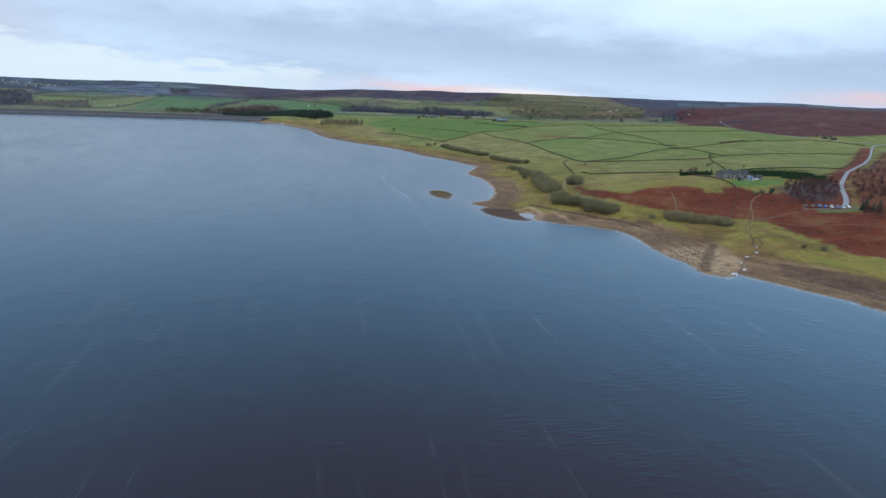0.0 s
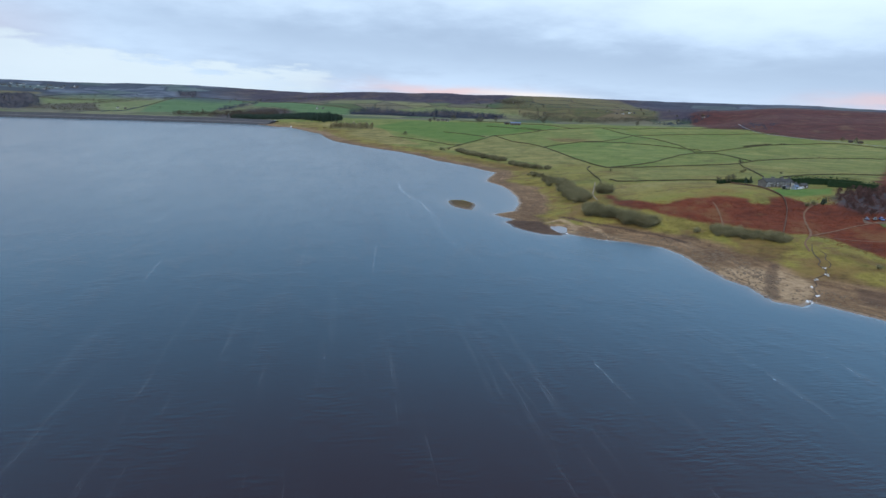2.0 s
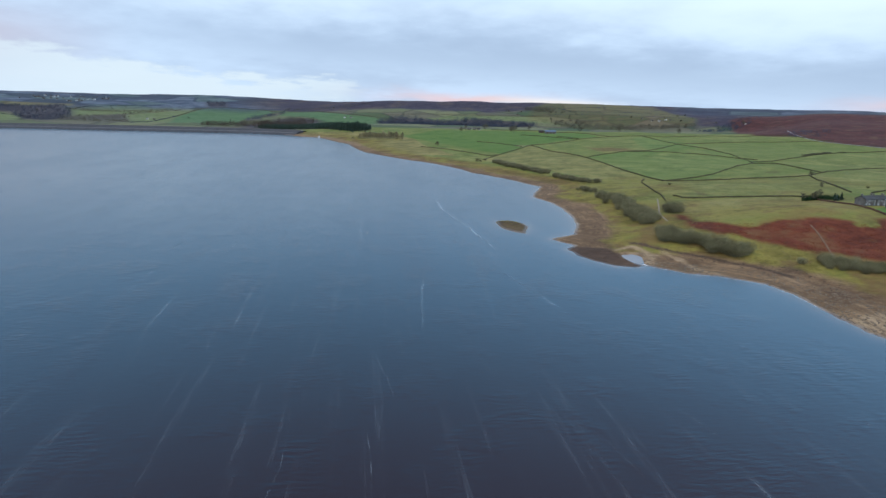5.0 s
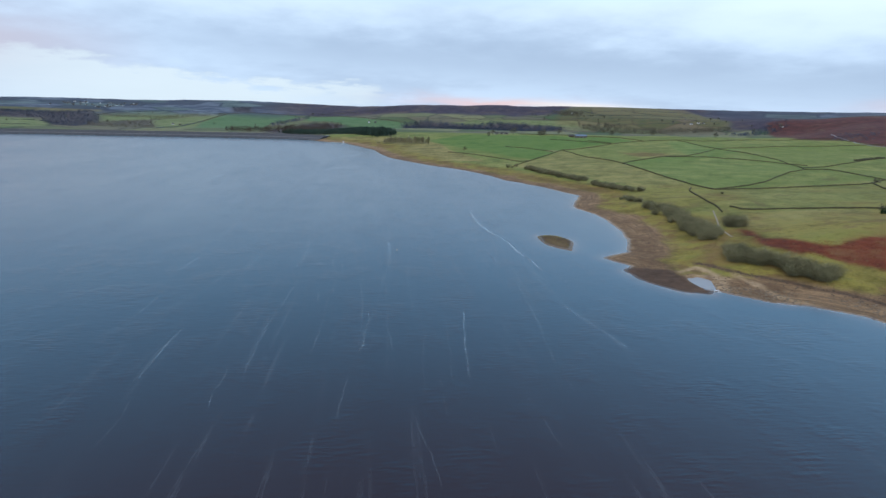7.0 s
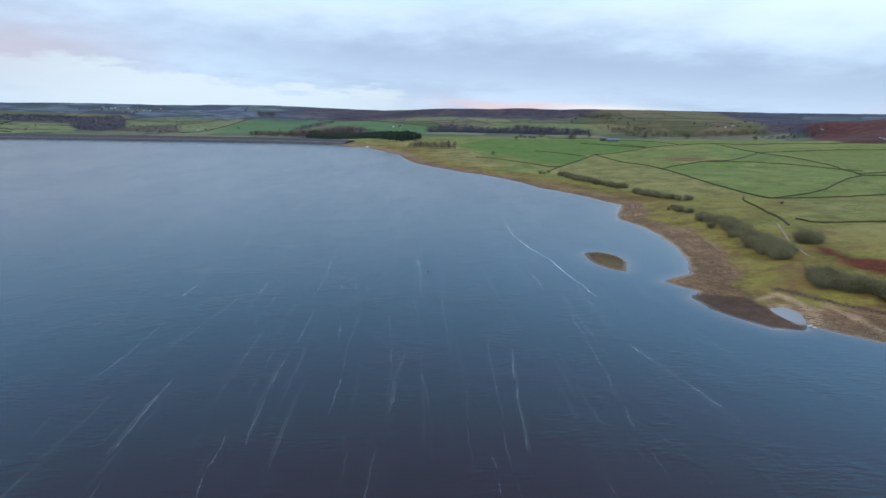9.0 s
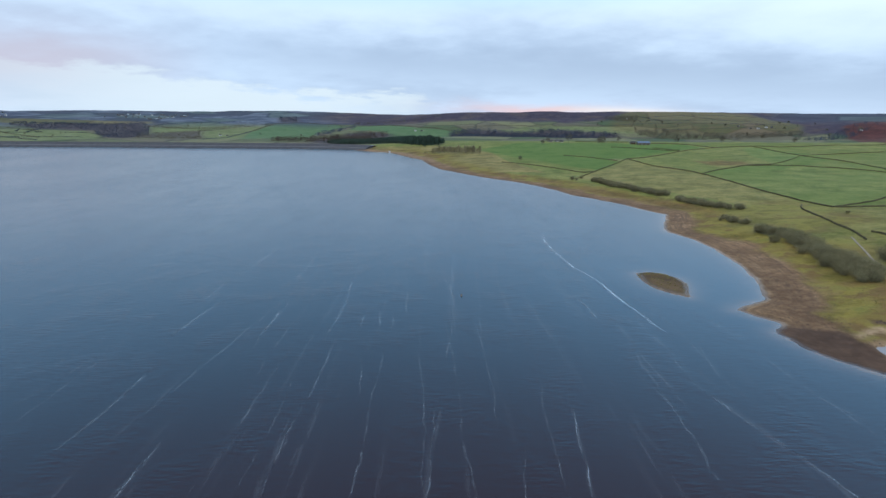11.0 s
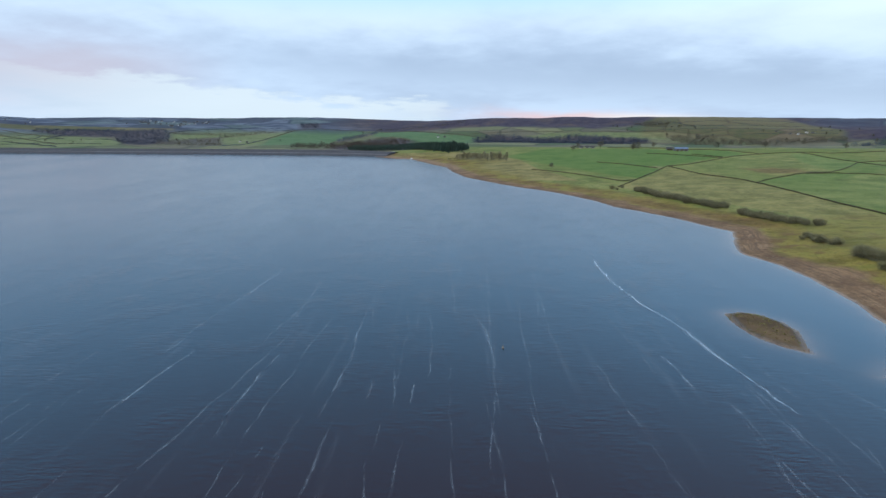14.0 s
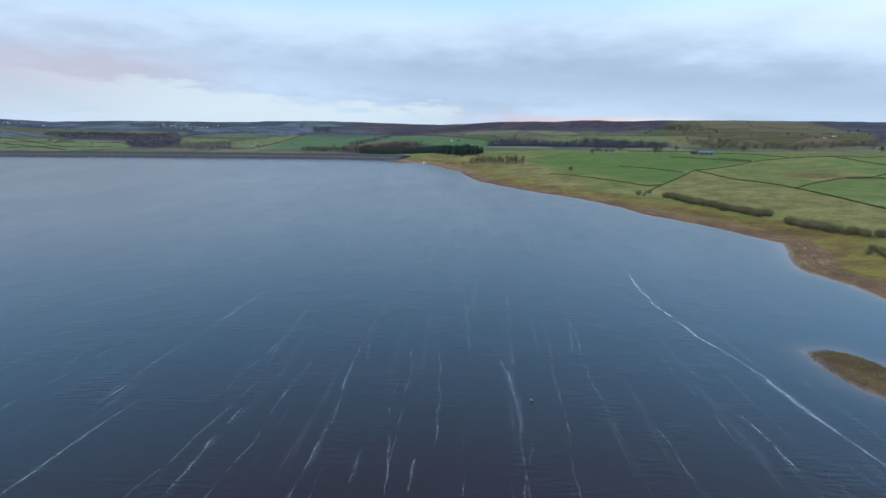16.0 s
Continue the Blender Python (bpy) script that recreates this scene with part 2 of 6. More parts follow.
def build_ground_material():
    m, n = material("moorland_ground")
    at = n.add("ShaderNodeNewGeometry").outputs["Position"]
    xyz = n.add("ShaderNodeSeparateXYZ", {0: at}).outputs
    cover = lambda name: n.add("ShaderNodeAttribute", attribute_name=name).outputs["Fac"]
    fields, patches, tuft, fine = n.noise(at, 0.006, 3.0), n.noise(at, 0.035, 5.0, 0.62), n.noise(at, 0.22, 5.0, 0.75), n.noise(at, 1.1, 4.0, 0.8)
    spots = n.span(n.noise(at, 0.33, 2.0), 0.56, 0.70)
    mottled = n.math("ADD", n.math("MULTIPLY", patches, 0.55), n.math("MULTIPLY", tuft, 0.45))
    # rough winter pasture, with rushes in the wet places
    pasture = n.mix(n.span(mottled, 0.38, 0.62), (0.064, 0.084, 0.019), (0.172, 0.172, 0.053))
    pasture = n.mix(n.span(fields, 0.38, 0.62, 0.0, 0.55), pasture, (0.078, 0.106, 0.020))
    pasture = n.mix(n.math("MULTIPLY", spots, n.span(patches, 0.42, 0.60, 0.0, 0.7)), pasture, (0.042, 0.036, 0.013))
    trodden = n.noise(n.add("ShaderNodeMapping", {"Vector": at, "Rotation": (0, 0, 0.5), "Scale": (0.045, 0.09, 1)}).outputs[0], 1.0, 4.0, 0.7)
    pasture = n.mix(n.span(trodden, 0.57, 0.70, 0.0, 0.28), pasture, (0.060, 0.054, 0.019))
    pasture = n.mix(n.span(trodden, 0.42, 0.32, 0.0, 0.24), pasture, (0.185, 0.176, 0.075))
    tone_of = cover("tone")
    pasture = n.mix(n.math("MULTIPLY", n.span(tone_of, 0.5, 1.0), 0.8), pasture, n.mix(n.span(mottled, 0.34, 0.66), (0.054, 0.098, 0.020), (0.112, 0.150, 0.043)))
    pasture = n.mix(n.math("MULTIPLY", n.span(tone_of, 0.5, 0.0), 0.9), pasture, n.mix(n.span(mottled, 0.36, 0.64), (0.086, 0.074, 0.024), (0.205, 0.170, 0.064)))
    hollow = n.noise(n.add("ShaderNodeMapping", {"Vector": at, "Rotation": (0, 0, -0.35), "Scale": (0.009, 0.022, 1)}).outputs[0], 1.0, 5.0, 0.66)
    pasture = n.mix(n.span(hollow, 0.58, 0.72, 0.0, 0.55), pasture, (0.074, 0.052, 0.022))
    colour = pasture
    lush = n.mix(n.span(mottled, 0.3, 0.7), (0.043, 0.088, 0.013), (0.085, 0.126, 0.029))
    colour = n.mix(cover("lush"), colour, lush)
    # the far country: a patchwork of small fields, each with its own tone
    cells = n.add("ShaderNodeTexVoronoi", {"Vector": at, "Scale": 0.0062, "Randomness": 0.85})
    tone = n.add("ShaderNodeSeparateColor", {0: cells.outputs["Color"]}).outputs
    edge = n.add("ShaderNodeTexVoronoi", {"Vector": at, "Scale": 0.0062, "Randomness": 0.85}, feature="DISTANCE_TO_EDGE").outputs["Distance"]
    # plot tones are raised to stand for the paleness of distance haze
    plot = n.mix(n.span(tone[0], 0.1, 0.9), (0.044, 0.066, 0.030), (0.120, 0.122, 0.064))
    plot = n.mix(n.span(tone[1], 0.62, 0.7, 0.0, 0.7), plot, (0.092, 0.082, 0.062))
    plot = n.mix(n.span(patches, 0.5, 0.64, 0.0, 0.55), plot, (0.054, 0.056, 0.042))
    plot = n.mix(n.span(edge, 0.034, 0.014, 0.0, 0.55), plot, (0.022, 0.026, 0.020))
    colour = n.mix(cover("far"), colour, plot)
    colour = n.mix(cover("far_lush"), colour, n.mix(n.span(mottled, 0.3, 0.7), (0.044, 0.088, 0.036), (0.084, 0.126, 0.060)))
    colour = n.mix(cover("meadow"), colour, n.mix(n.span(mottled, 0.36, 0.64), (0.070, 0.092, 0.036), (0.135, 0.150, 0.072)))
    straw = n.mix(n.span(mottled, 0.38, 0.62), (0.076, 0.065, 0.013), (0.222, 0.182, 0.041))
    straw = n.mix(n.span(tuft, 0.48, 0.66, 0.0, 0.7), straw, (0.072, 0.053, 0.018))
    straw = n.mix(n.span(patches, 0.52, 0.64, 0.0, 0.6), straw, (0.082, 0.090, 0.018))
    straw = n.mix(n.span(n.noise(at, 0.05, 5.0, 0.72), 0.50, 0.62, 0.0, 0.8), straw, (0.100, 0.062, 0.025))
    colour = n.mix(cover("straw"), colour, straw)
    rust = n.mix(n.span(mottled, 0.35, 0.65), (0.056, 0.032, 0.013), (0.150, 0.090, 0.034))
    colour = n.mix(cover("rust"), colour, rust)
    bracken = n.mix(n.span(mottled, 0.32, 0.68), (0.040, 0.010, 0.005), (0.122, 0.032, 0.014))
    bracken = n.mix(n.span(patches, 0.55, 0.66, 0.0, 0.5), bracken, (0.105, 0.066, 0.027))
    bracken = n.mix(n.span(fine, 0.56, 0.70, 0.0, 0.6), bracken, (0.026, 0.012, 0.008))
    colour = n.mix(cover("bracken"), colour, bracken)
    # purple-brown heather, pulled towards blue to carry the haze in its colour
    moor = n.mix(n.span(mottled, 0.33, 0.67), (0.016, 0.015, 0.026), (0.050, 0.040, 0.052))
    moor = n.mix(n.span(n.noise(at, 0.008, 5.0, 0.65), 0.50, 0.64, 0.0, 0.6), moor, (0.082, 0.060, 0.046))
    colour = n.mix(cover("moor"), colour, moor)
    red_moor = n.mix(n.span(mottled, 0.33, 0.67), (0.030, 0.012, 0.012), (0.078, 0.027, 0.021))
    red_moor = n.mix(n.span(n.noise(at, 0.021, 6.0, 0.72), 0.52, 0.66, 0.0, 0.55), red_moor, (0.105, 0.072, 0.040))
    colour = n.mix(cover("red_moor"), colour, red_moor)
    # far fields and woods with the blue-grey of distance haze put into their colour
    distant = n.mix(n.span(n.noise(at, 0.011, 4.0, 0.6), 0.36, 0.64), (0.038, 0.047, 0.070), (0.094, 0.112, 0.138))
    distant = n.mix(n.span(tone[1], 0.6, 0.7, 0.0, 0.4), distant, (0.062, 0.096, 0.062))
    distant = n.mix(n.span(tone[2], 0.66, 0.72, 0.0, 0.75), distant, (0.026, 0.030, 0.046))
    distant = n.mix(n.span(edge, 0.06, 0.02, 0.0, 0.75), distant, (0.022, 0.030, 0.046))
    colour = n.mix(cover("hazy_upland"), colour, distant)
    floor = n.mix(n.span(mottled, 0.33, 0.67), (0.031, 0.027, 0.033), (0.062, 0.053, 0.056))
    colour = n.mix(cover("woodfloor"), colour, floor)
    mud = n.mix(n.span(mottled, 0.40, 0.60), (0.086, 0.052, 0.027), (0.180, 0.115, 0.060))
    mud = n.mix(n.span(fine, 0.5, 0.66, 0.0, 0.75), mud, (0.055, 0.037, 0.025))
    mud = n.mix(n.span(fine, 0.42, 0.30, 0.0, 0.35), mud, (0.27, 0.20, 0.13))
    colour = n.mix(cover("mud"), colour, mud)
    sand = n.mix(n.span(n.math("ADD", n.math("MULTIPLY", tuft, 0.5), n.math("MULTIPLY", fine, 0.5)), 0.35, 0.65), (0.165, 0.110, 0.060), (0.35, 0.258, 0.158))
    colour = n.mix(cover("sand"), colour, sand)
    colour = n.mix(cover("peat"), colour, n.mix(n.span(mottled, 0.35, 0.65), (0.040, 0.025, 0.016), (0.082, 0.051, 0.033)))
    wet = cover("wet")
    colour = n.mix(wet, colour, n.mix(0.55, colour, (0.02, 0.015, 0.012)))
    # strand lines left by the falling water
    inland = cover("inland")
    bare = n.math("MULTIPLY", n.math("MULTIPLY", cover("mud"), n.math("SUBTRACT", 1.0, cover("peat"))), n.span(patches, 0.36, 0.60, 0.15, 1.0))
    strand = n.noise(n.add("ShaderNodeCombineXYZ", {0: n.math("MULTIPLY", inland, 0.55), 1: n.math("MULTIPLY", xyz[0], 0.035), 2: n.math("MULTIPLY", xyz[1], 0.035)}).outputs[0], 1.0, 4.0, 0.6)
    colour = n.mix(n.math("MULTIPLY", bare, n.span(strand, 0.50, 0.64, 0.0, 0.62)), colour, (0.052, 0.034, 0.023))
    colour = n.mix(n.math("MULTIPLY", bare, n.span(strand, 0.46, 0.34, 0.0, 0.30)), colour, (0.27, 0.19, 0.115))
    relief = n.math("ADD", n.math("MULTIPLY", tuft, 0.7), n.math("MULTIPLY", fine, 0.3))
    finish(n, colour, n.span(wet, 0, 1, 0.95, 0.35), relief, 0.6, 0.8, 0.0, 0.12)
    return m


def build_water_material():
    m, n = material("reservoir_water")
    pos = n.add("ShaderNodeNewGeometry").outputs["Position"]
    # x across the wind, y along it
    wind = n.add("ShaderNodeMapping", {"Vector": pos, "Rotation": (0, 0, radians(-10.5))}, vector_type="POINT").outputs[0]
    stretch = lambda sx, sy: n.add("ShaderNodeMapping", {"Vector": wind, "Scale": (sx, sy, 1)}).outputs[0]
    shallow = n.add("ShaderNodeAttribute", attribute_name="shallow").outputs["Fac"]
    open_ = n.add("ShaderNodeAttribute", attribute_name="fetch").outputs["Fac"]
    gusts = n.noise(stretch(0.011, 0.004), 1.0, 4.0, 0.55)
    lanes = n.noise(stretch(0.085, 0.006), 1.0, 4.0, 0.6)
    flurry = n.span(n.noise(stretch(0.055, 0.040), 1.0, 3.0, 0.6), 0.46, 0.64)
    ripple = n.noise(stretch(0.24, 0.85), 1.0, 2.0, 0.55)
    small = n.noise(stretch(0.9, 2.0), 1.0, 2.0, 0.6)
    crest = n.math("MULTIPLY", ripple, n.math("ADD", n.math("MULTIPLY", flurry, 0.70), 0.36))
    waves = n.math("ADD", crest, n.math("MULTIPLY", small, 0.10))
    normal = n.add("ShaderNodeBump", {"Height": waves, "Strength": n.math("MULTIPLY", n.span(open_, 0.0, 1.0, 0.35, 1.0), 0.29), "Distance": 0.4}).outputs[0]
    # wind lanes of thin scum and fine bubbles
    lines = n.math("MULTIPLY", n.span(n.noise(stretch(0.26, 0.0075), 1.0, 4.0, 0.62), 0.54, 0.70), n.span(n.noise(stretch(0.7, 0.05), 1.0, 4.0, 0.7), 0.40, 0.66))
    scum = n.math("MULTIPLY", n.math("ADD", n.math("MULTIPLY", lines, 0.028), n.span(lanes, 0.52, 0.70, 0.0, 0.002)), open_)
    colour = n.mix(n.span(gusts, 0.3, 0.7), (0.0066, 0.0062, 0.0112), (0.0076, 0.0080, 0.0140))
    colour = n.mix(scum, colour, (0.62, 0.70, 0.76))
    # the silty bed shows through the shallows
    colour = n.mix(n.math("MULTIPLY", shallow, n.span(n.noise(pos, 0.12, 3.0), 0.3, 0.7, 0.35, 0.8)), colour, (0.175, 0.112, 0.068))
    rough = n.math("ADD", n.span(gusts, 0.3, 0.7, 0.190, 0.218), n.span(lanes, 0.35, 0.65, -0.004, 0.006))
    b = finish(n, colour, rough)
    b.inputs["IOR"].default_value = 1.333
    b.inputs["Specular IOR Level"].default_value = 0.5
    b.inputs["Specular Tint"].default_value = (0.90, 0.97, 1.0, 1.0)
    n.feed(b.inputs["Normal"], normal)
    return m


GROUND, WATER = build_ground_material(), build_water_material()


# ---- mesh helpers ----
def flat_mesh(name, verts, faces, mat, smooth=False):
    me = bpy.data.meshes.new(name)
    me.from_pydata(verts, [], faces)
    if smooth:
        me.polygons.foreach_set("use_smooth", [True] * len(me.polygons))
    for mt in mat if isinstance(mat, (list, tuple)) else [mat]:
        me.materials.append(mt)
    me.update()
    return me


def part(name, bm, mat, parent=None, label=""):
    """Links a bmesh as one mesh object under a thing or a part."""
    me = bpy.data.meshes.new(name)
    bm.to_mesh(me)
    bm.free()
    me.materials.append(mat)
    ob = new(name, me)
    ob.parent = parent
    return tagged(ob, label)


def linked(name, me, parent=None, label=""):
    ob = new(name, me)
    ob.parent = parent
    return tagged(ob, label)


def box(bm, x0, x1, y0, y1, z0, z1, bevel=0.0):
    """Adds a box, with its edges worn if bevel is given."""
    r = bmesh.ops.create_cube(bm, size=1)
    for v in r["verts"]:
        v.co = Vector((x0 + (v.co.x + 0.5) * (x1 - x0), y0 + (v.co.y + 0.5) * (y1 - y0), z0 + (v.co.z + 0.5) * (z1 - z0)))
    if bevel:
        bmesh.ops.bevel(bm, geom=list({e for v in r["verts"] for e in v.link_edges}), offset=bevel, segments=1, affect="EDGES")
    return r["verts"]


# ---- the ground sheet ----
BRACKEN = np.array([(103, 440), (103, 468), (108, 486), (112, 477), (111, 456), (119, 448), (130, 438), (140, 438), (151, 446), (164, 446), (200, 430), (218, 446), (232, 428), (267, 457), (330, 520), (425, 640),
                    (345, 500), (268, 386), (262, 376), (280, 362), (330, 340), (340, 270), (218, 272), (206, 292), (202, 322), (199, 340), (196, 352), (186, 356), (174, 370), (150, 387), (138, 398), (132, 405), (123, 410), (115, 421), (106, 431)], float)
ROAD = np.array([(1000, 1190), (829, 1150), (800, 1130), (765, 1082), (610, 862), (520, 745), (408, 601), (337, 503), (304, 455), (286, 422), (272, 398), (262, 384)], float)
LUSH = [np.array(p, float) for p in (
    [(-190, 1330), (-101, 1173), (-30, 1040), (8, 985), (39, 1071), (63, 1152), (143, 1278), (228, 1381), (200, 1470), (51, 1480), (-120, 1480)],
    [(126, 954), (146, 989), (209, 1058), (246, 1073), (346, 1246), (365, 1176), (300, 1080), (230, 990)],
    [(-978, 1856), (-1099, 2173), (-1131, 2433), (-1079, 2540), (-914, 2527), (-836, 2469), (-871, 2239), (-831, 2044), (-864, 1965)],
    [(-796, 2348), (-799, 2482), (-673, 2473), (-573, 2396), (-511, 2336), (-395, 2289), (-320, 1780), (-520, 2200), (-684, 2312)],
    [(218, 462), (232, 476), (250, 486), (284, 494), (264, 464), (234, 446), (216, 442)])]
MEADOW = [np.array(p, float) for p in (
    [(-1480, 2151), (-1486, 2272), (-1378, 2414), (-1218, 2480), (-1189, 2356), (-1211, 2250), (-1259, 2126), (-1336, 2026), (-1375, 1995)],
    [(-1241, 2095), (-1194, 2218), (-1131, 2433), (-1099, 2173), (-978, 1856), (-1036, 1774)],
    [(-2200, 1700), (-2012, 1943), (-1900, 1930), (-1796, 1879), (-1682, 1858), (-1552, 1931), (-1439, 1866), (-1370, 1760), (-1420, 1600), (-1700, 1530)],
    [(-234, 2319), (-138, 2367), (30, 2395), (233, 2376), (226, 2300), (177, 2300), (-3, 2351), (-167, 2297)])]
# a rusty strip of rough grazing across the far valley
RUSTY = np.array([(-2200, 2100), (-2059, 2148), (-1827, 2225), (-1594, 2330), (-1537, 2240), (-1703, 2080), (-1811, 2010), (-1960, 1970), (-2150, 2000)], float)
SLOPE = np.array([(150, 2330), (195, 2600), (261, 2760), (528, 2760), (703, 2700), (745, 2327), (715, 2200), (411, 2250), (290, 2300)], float)
WOODS_FLOOR = [np.array(p, float) for p in (
    [(-1877, 1956), (-1782, 2089), (-1653, 2160), (-1590, 2270), (-1489, 2164), (-1300, 1900), (-1290, 1780), (-1392, 1795), (-1540, 1955), (-1690, 1880)],
    [(-757, 1927), (-755, 2226), (-676, 2285), (-612, 2245), (-560, 1900), (-330, 1640), (-300, 1490), (-451, 1590), (-702, 1740)],
    [(-409, 2254), (-324, 2308), (-233, 2307), (-166, 2289), (-70, 2350), (-3, 2339), (177, 2288), (183, 2259), (-1, 2120), (-172, 2080), (-330, 2060)],
    [(-1252, 2739), (-1193, 2791), (-1100, 2591), (-1142, 2512)],
    [(-1359, 1923), (-1325, 2009), (-1245, 2095), (-1040, 1775), (-1132, 1767), (-1267, 1791)],
    [(255, 448), (276, 473), (314, 494), (310, 462), (279, 424), (262, 400), (246, 402), (243, 425)])]
RED_MOOR = np.array([(575, 1455), (640, 1650), (720, 1900), (850, 2270), (1000, 2420), (1500, 2200), (1900, 1500), (1300, 1100), (980, 1215), (920, 1272), (800, 1251), (720, 1242), (662, 1328), (650, 1400)], float)
# walled pastures: how green (1) or sere (0) each one is
PASTURES = [(0.45, [(64, 1148), (180, 1304), (283, 1397), (335, 1383), (389, 1227), (262, 1073), (208, 1052), (129, 957), (106, 1038)]),
            (0.85, [(250, 1075), (335, 1208), (389, 1227), (350, 1380), (300, 1390), (270, 1250)]),
            (0.72, [(129, 957), (208, 1052), (262, 1073), (375, 1100), (360, 917), (341, 899), (284, 826), (235, 751), (160, 680), (138, 805)]),
            (0.50, [(335, 1383), (389, 1227), (629, 1335), (576, 1474), (413, 1421)]),
            (0.62, [(389, 1227), (394, 1098), (368, 952), (393, 966), (598, 1137), (702, 1210), (629, 1335), (465, 1290)]),
            (0.42, [(360, 882), (393, 966), (518, 1083), (702, 1210), (758, 1206), (787, 1135), (642, 932), (465, 879), (366, 786)]),
            (0.34, [(366, 786), (465, 879), (642, 932), (404, 614), (341, 600), (275, 558), (315, 705)]),
            (0.28, [(149, 674), (258, 713), (366, 786), (287, 619), (264, 558), (219, 542), (129, 540), (125, 596)]),
            (0.0, [(-520, 1500), (-300, 1470), (-170, 1330), (-120, 1120), (-60, 960), (-180, 1000), (-330, 1280), (-420, 1400)]),
            (0.15, [(129, 540), (219, 542), (222, 450), (130, 450), (108, 480)]),
            (0.20, [(84, 1060), (106, 1038), (129, 957), (138, 805), (149, 690), (100, 700), (30, 830), (-25, 905), (8, 985), (39, 1071), (63, 1140)])]
SCRUB = np.array([(246, 352), (266, 374), (275, 392), (291, 420), (312, 456), (345, 503), (416, 600), (530, 748), (715, 990), (800, 960), (560, 600), (400, 440), (300, 345)], float)
LANE_SIDE = np.array([(745, 1085), (548, 808), (412, 624), (326, 505), (300, 466), (318, 470), (357, 521), (420, 606), (565, 800), (768, 1080)], float)


def inside(x, y, loop, soft, seed=31):
    return step(soft, -soft, edge_distance(x, y, loop) + soft * 0.9 * grain(x, y, soft * 4 + 6, seed))


HAG = [(62, 416), (70, 407), (79, 398), (87, 393), (98, 386), (107, 379), (115, 372), (122, 360)]


def y_near(loop):
    return loop[0][1] < 1000


def ground_cover(x, y, z):
    d = shore_distance(x, y)
    isle = -edge_distance(x, y, ISLAND)
    r, az = np.hypot(x, y - 100), np.degrees(np.arctan2(x, y - 100))
    wob = grain(x, y, 45, 41) * 9 + grain(x, y, 12, 42) * 6 + grain(x, y, 4, 43) * 2.5
    wide = np.interp(y, [200, 300, 400, 500, 620, 720, 900, 1300], [34, 36, 27, 22, 24, 20, 20, 27])
    shore = (d > 0) | (isle > -8)
    mud = step(wide + 5, wide - 5, d + wob) * (x > -520)
    mud = np.where(d < 0, 1.0, mud)
    patch = step(0.05, 0.45, 0.5 * grain(x, y, 26, 51) - 0.25 + 1.1 * np.exp(-((x - 134) / 22) ** 2 - ((y - 292) / 26) ** 2) + 1.0 * np.exp(-((x - 62) / 11) ** 2 - ((y - 388) / 12) ** 2))
    sand = np.maximum(step(2.6, 0.8, d + 0.8 * grain(x, y, 6, 52)), 0.8 * patch * mud)
    sand = np.maximum(sand, 0.28 * mud * step(1080, 1200, y))
    sand = np.where(np.abs(isle) < 0.6, 0.8, np.where(isle > 0, 0.0, sand))
    reach = np.interp(y, [250, 420, 520], [90, 85, 46])
    straw = step(wide + reach, wide + reach - 28, d + 1.6 * wob) * (x > -520) * np.maximum(step(1450, 1250, y), step(-420, -330, x) * step(1640, 1500, y))
    straw = np.maximum(straw, 0.7 * step(-0.1, 0.4, grain(x, y, 95, 55)) * step(420, 200, d) * step(820, 640, y))
    straw = np.maximum(straw, 0.6 * step(0.35, 0.8, np.exp(-((x - 180) / 55) ** 2 - ((y - 462) / 30) ** 2) + 0.2 * grain(x, y, 20, 78)))
    rust = 0.65 * step(0.0, 0.4, grain(x, y, 38, 57) + 0.25) * step(wide + 2, wide + 8, d) * step(wide + 24, wide + 15, d + 0.5 * wob) * step(640, 700, y)
    rust = np.maximum(rust, 0.5 * step(0.30, 0.6, grain(x, y, 70, 58)) * step(500, 430, d) * step(40, 60, d) * step(760, 680, y))
    rust = np.maximum(rust, 0.7 * step(0.35, 0.8, np.exp(-((x - 190) / 40) ** 2 - ((y - 1095) / 55) ** 2) + 0.35 * grain(x, y, 25, 75)))
    sand = np.maximum(sand, 0.35 * step(0.4, 0.8, np.exp(-((x - 46) / 14) ** 2 - ((y - 1128) / 30) ** 2) + 0.3 * grain(x, y, 10, 76)))
    bracken = inside(x, y, BRACKEN, 4.0) * step(-1.2, -1.0, grain(x, y, 34, 59))
    bracken = bracken * step(-0.5, -0.1, grain(x, y, 15, 80, 4) * 1.3 + np.minimum(-0.05 * edge_distance(x, y, BRACKEN), 0.7) - 0.2)
    bracken = np.maximum(bracken, 0.9 * inside(x, y, np.array([(214, 326), (214, 348), (236, 348), (240, 326)], float), 5.0))
    bracken = np.maximum(bracken, 0.9 * inside(x, y, SCRUB, 5.0) * step(-0.75, -0.45, grain(x, y, 40, 79)))
    bracken = np.maximum(bracken, inside(x, y, LANE_SIDE, 3.0))
    lush = np.zeros_like(x)
    far_lush = np.zeros_like(x)
    for loop in LUSH:
        lush = np.maximum(lush, (0.45 if loop[0][1] == 954 else 0.9) * inside(x, y, loop, 6.0) * (y < 1700))
        far_lush = np.maximum(far_lush, inside(x, y, loop, 5.0) * (y > 1700))
    meadow = np.zeros_like(x)
    rust = np.maximum(rust, 0.35 * inside(x, y, SLOPE, 20.0))
    for loop in MEADOW:
        meadow = np.maximum(meadow, inside(x, y, loop, 6.0))
    tone = np.full(x.shape, 0.5)
    for value, loop in PASTURES:
        f = inside(x, y, np.array(loop, float), 2.0)
        tone = tone * (1 - f) + value * f
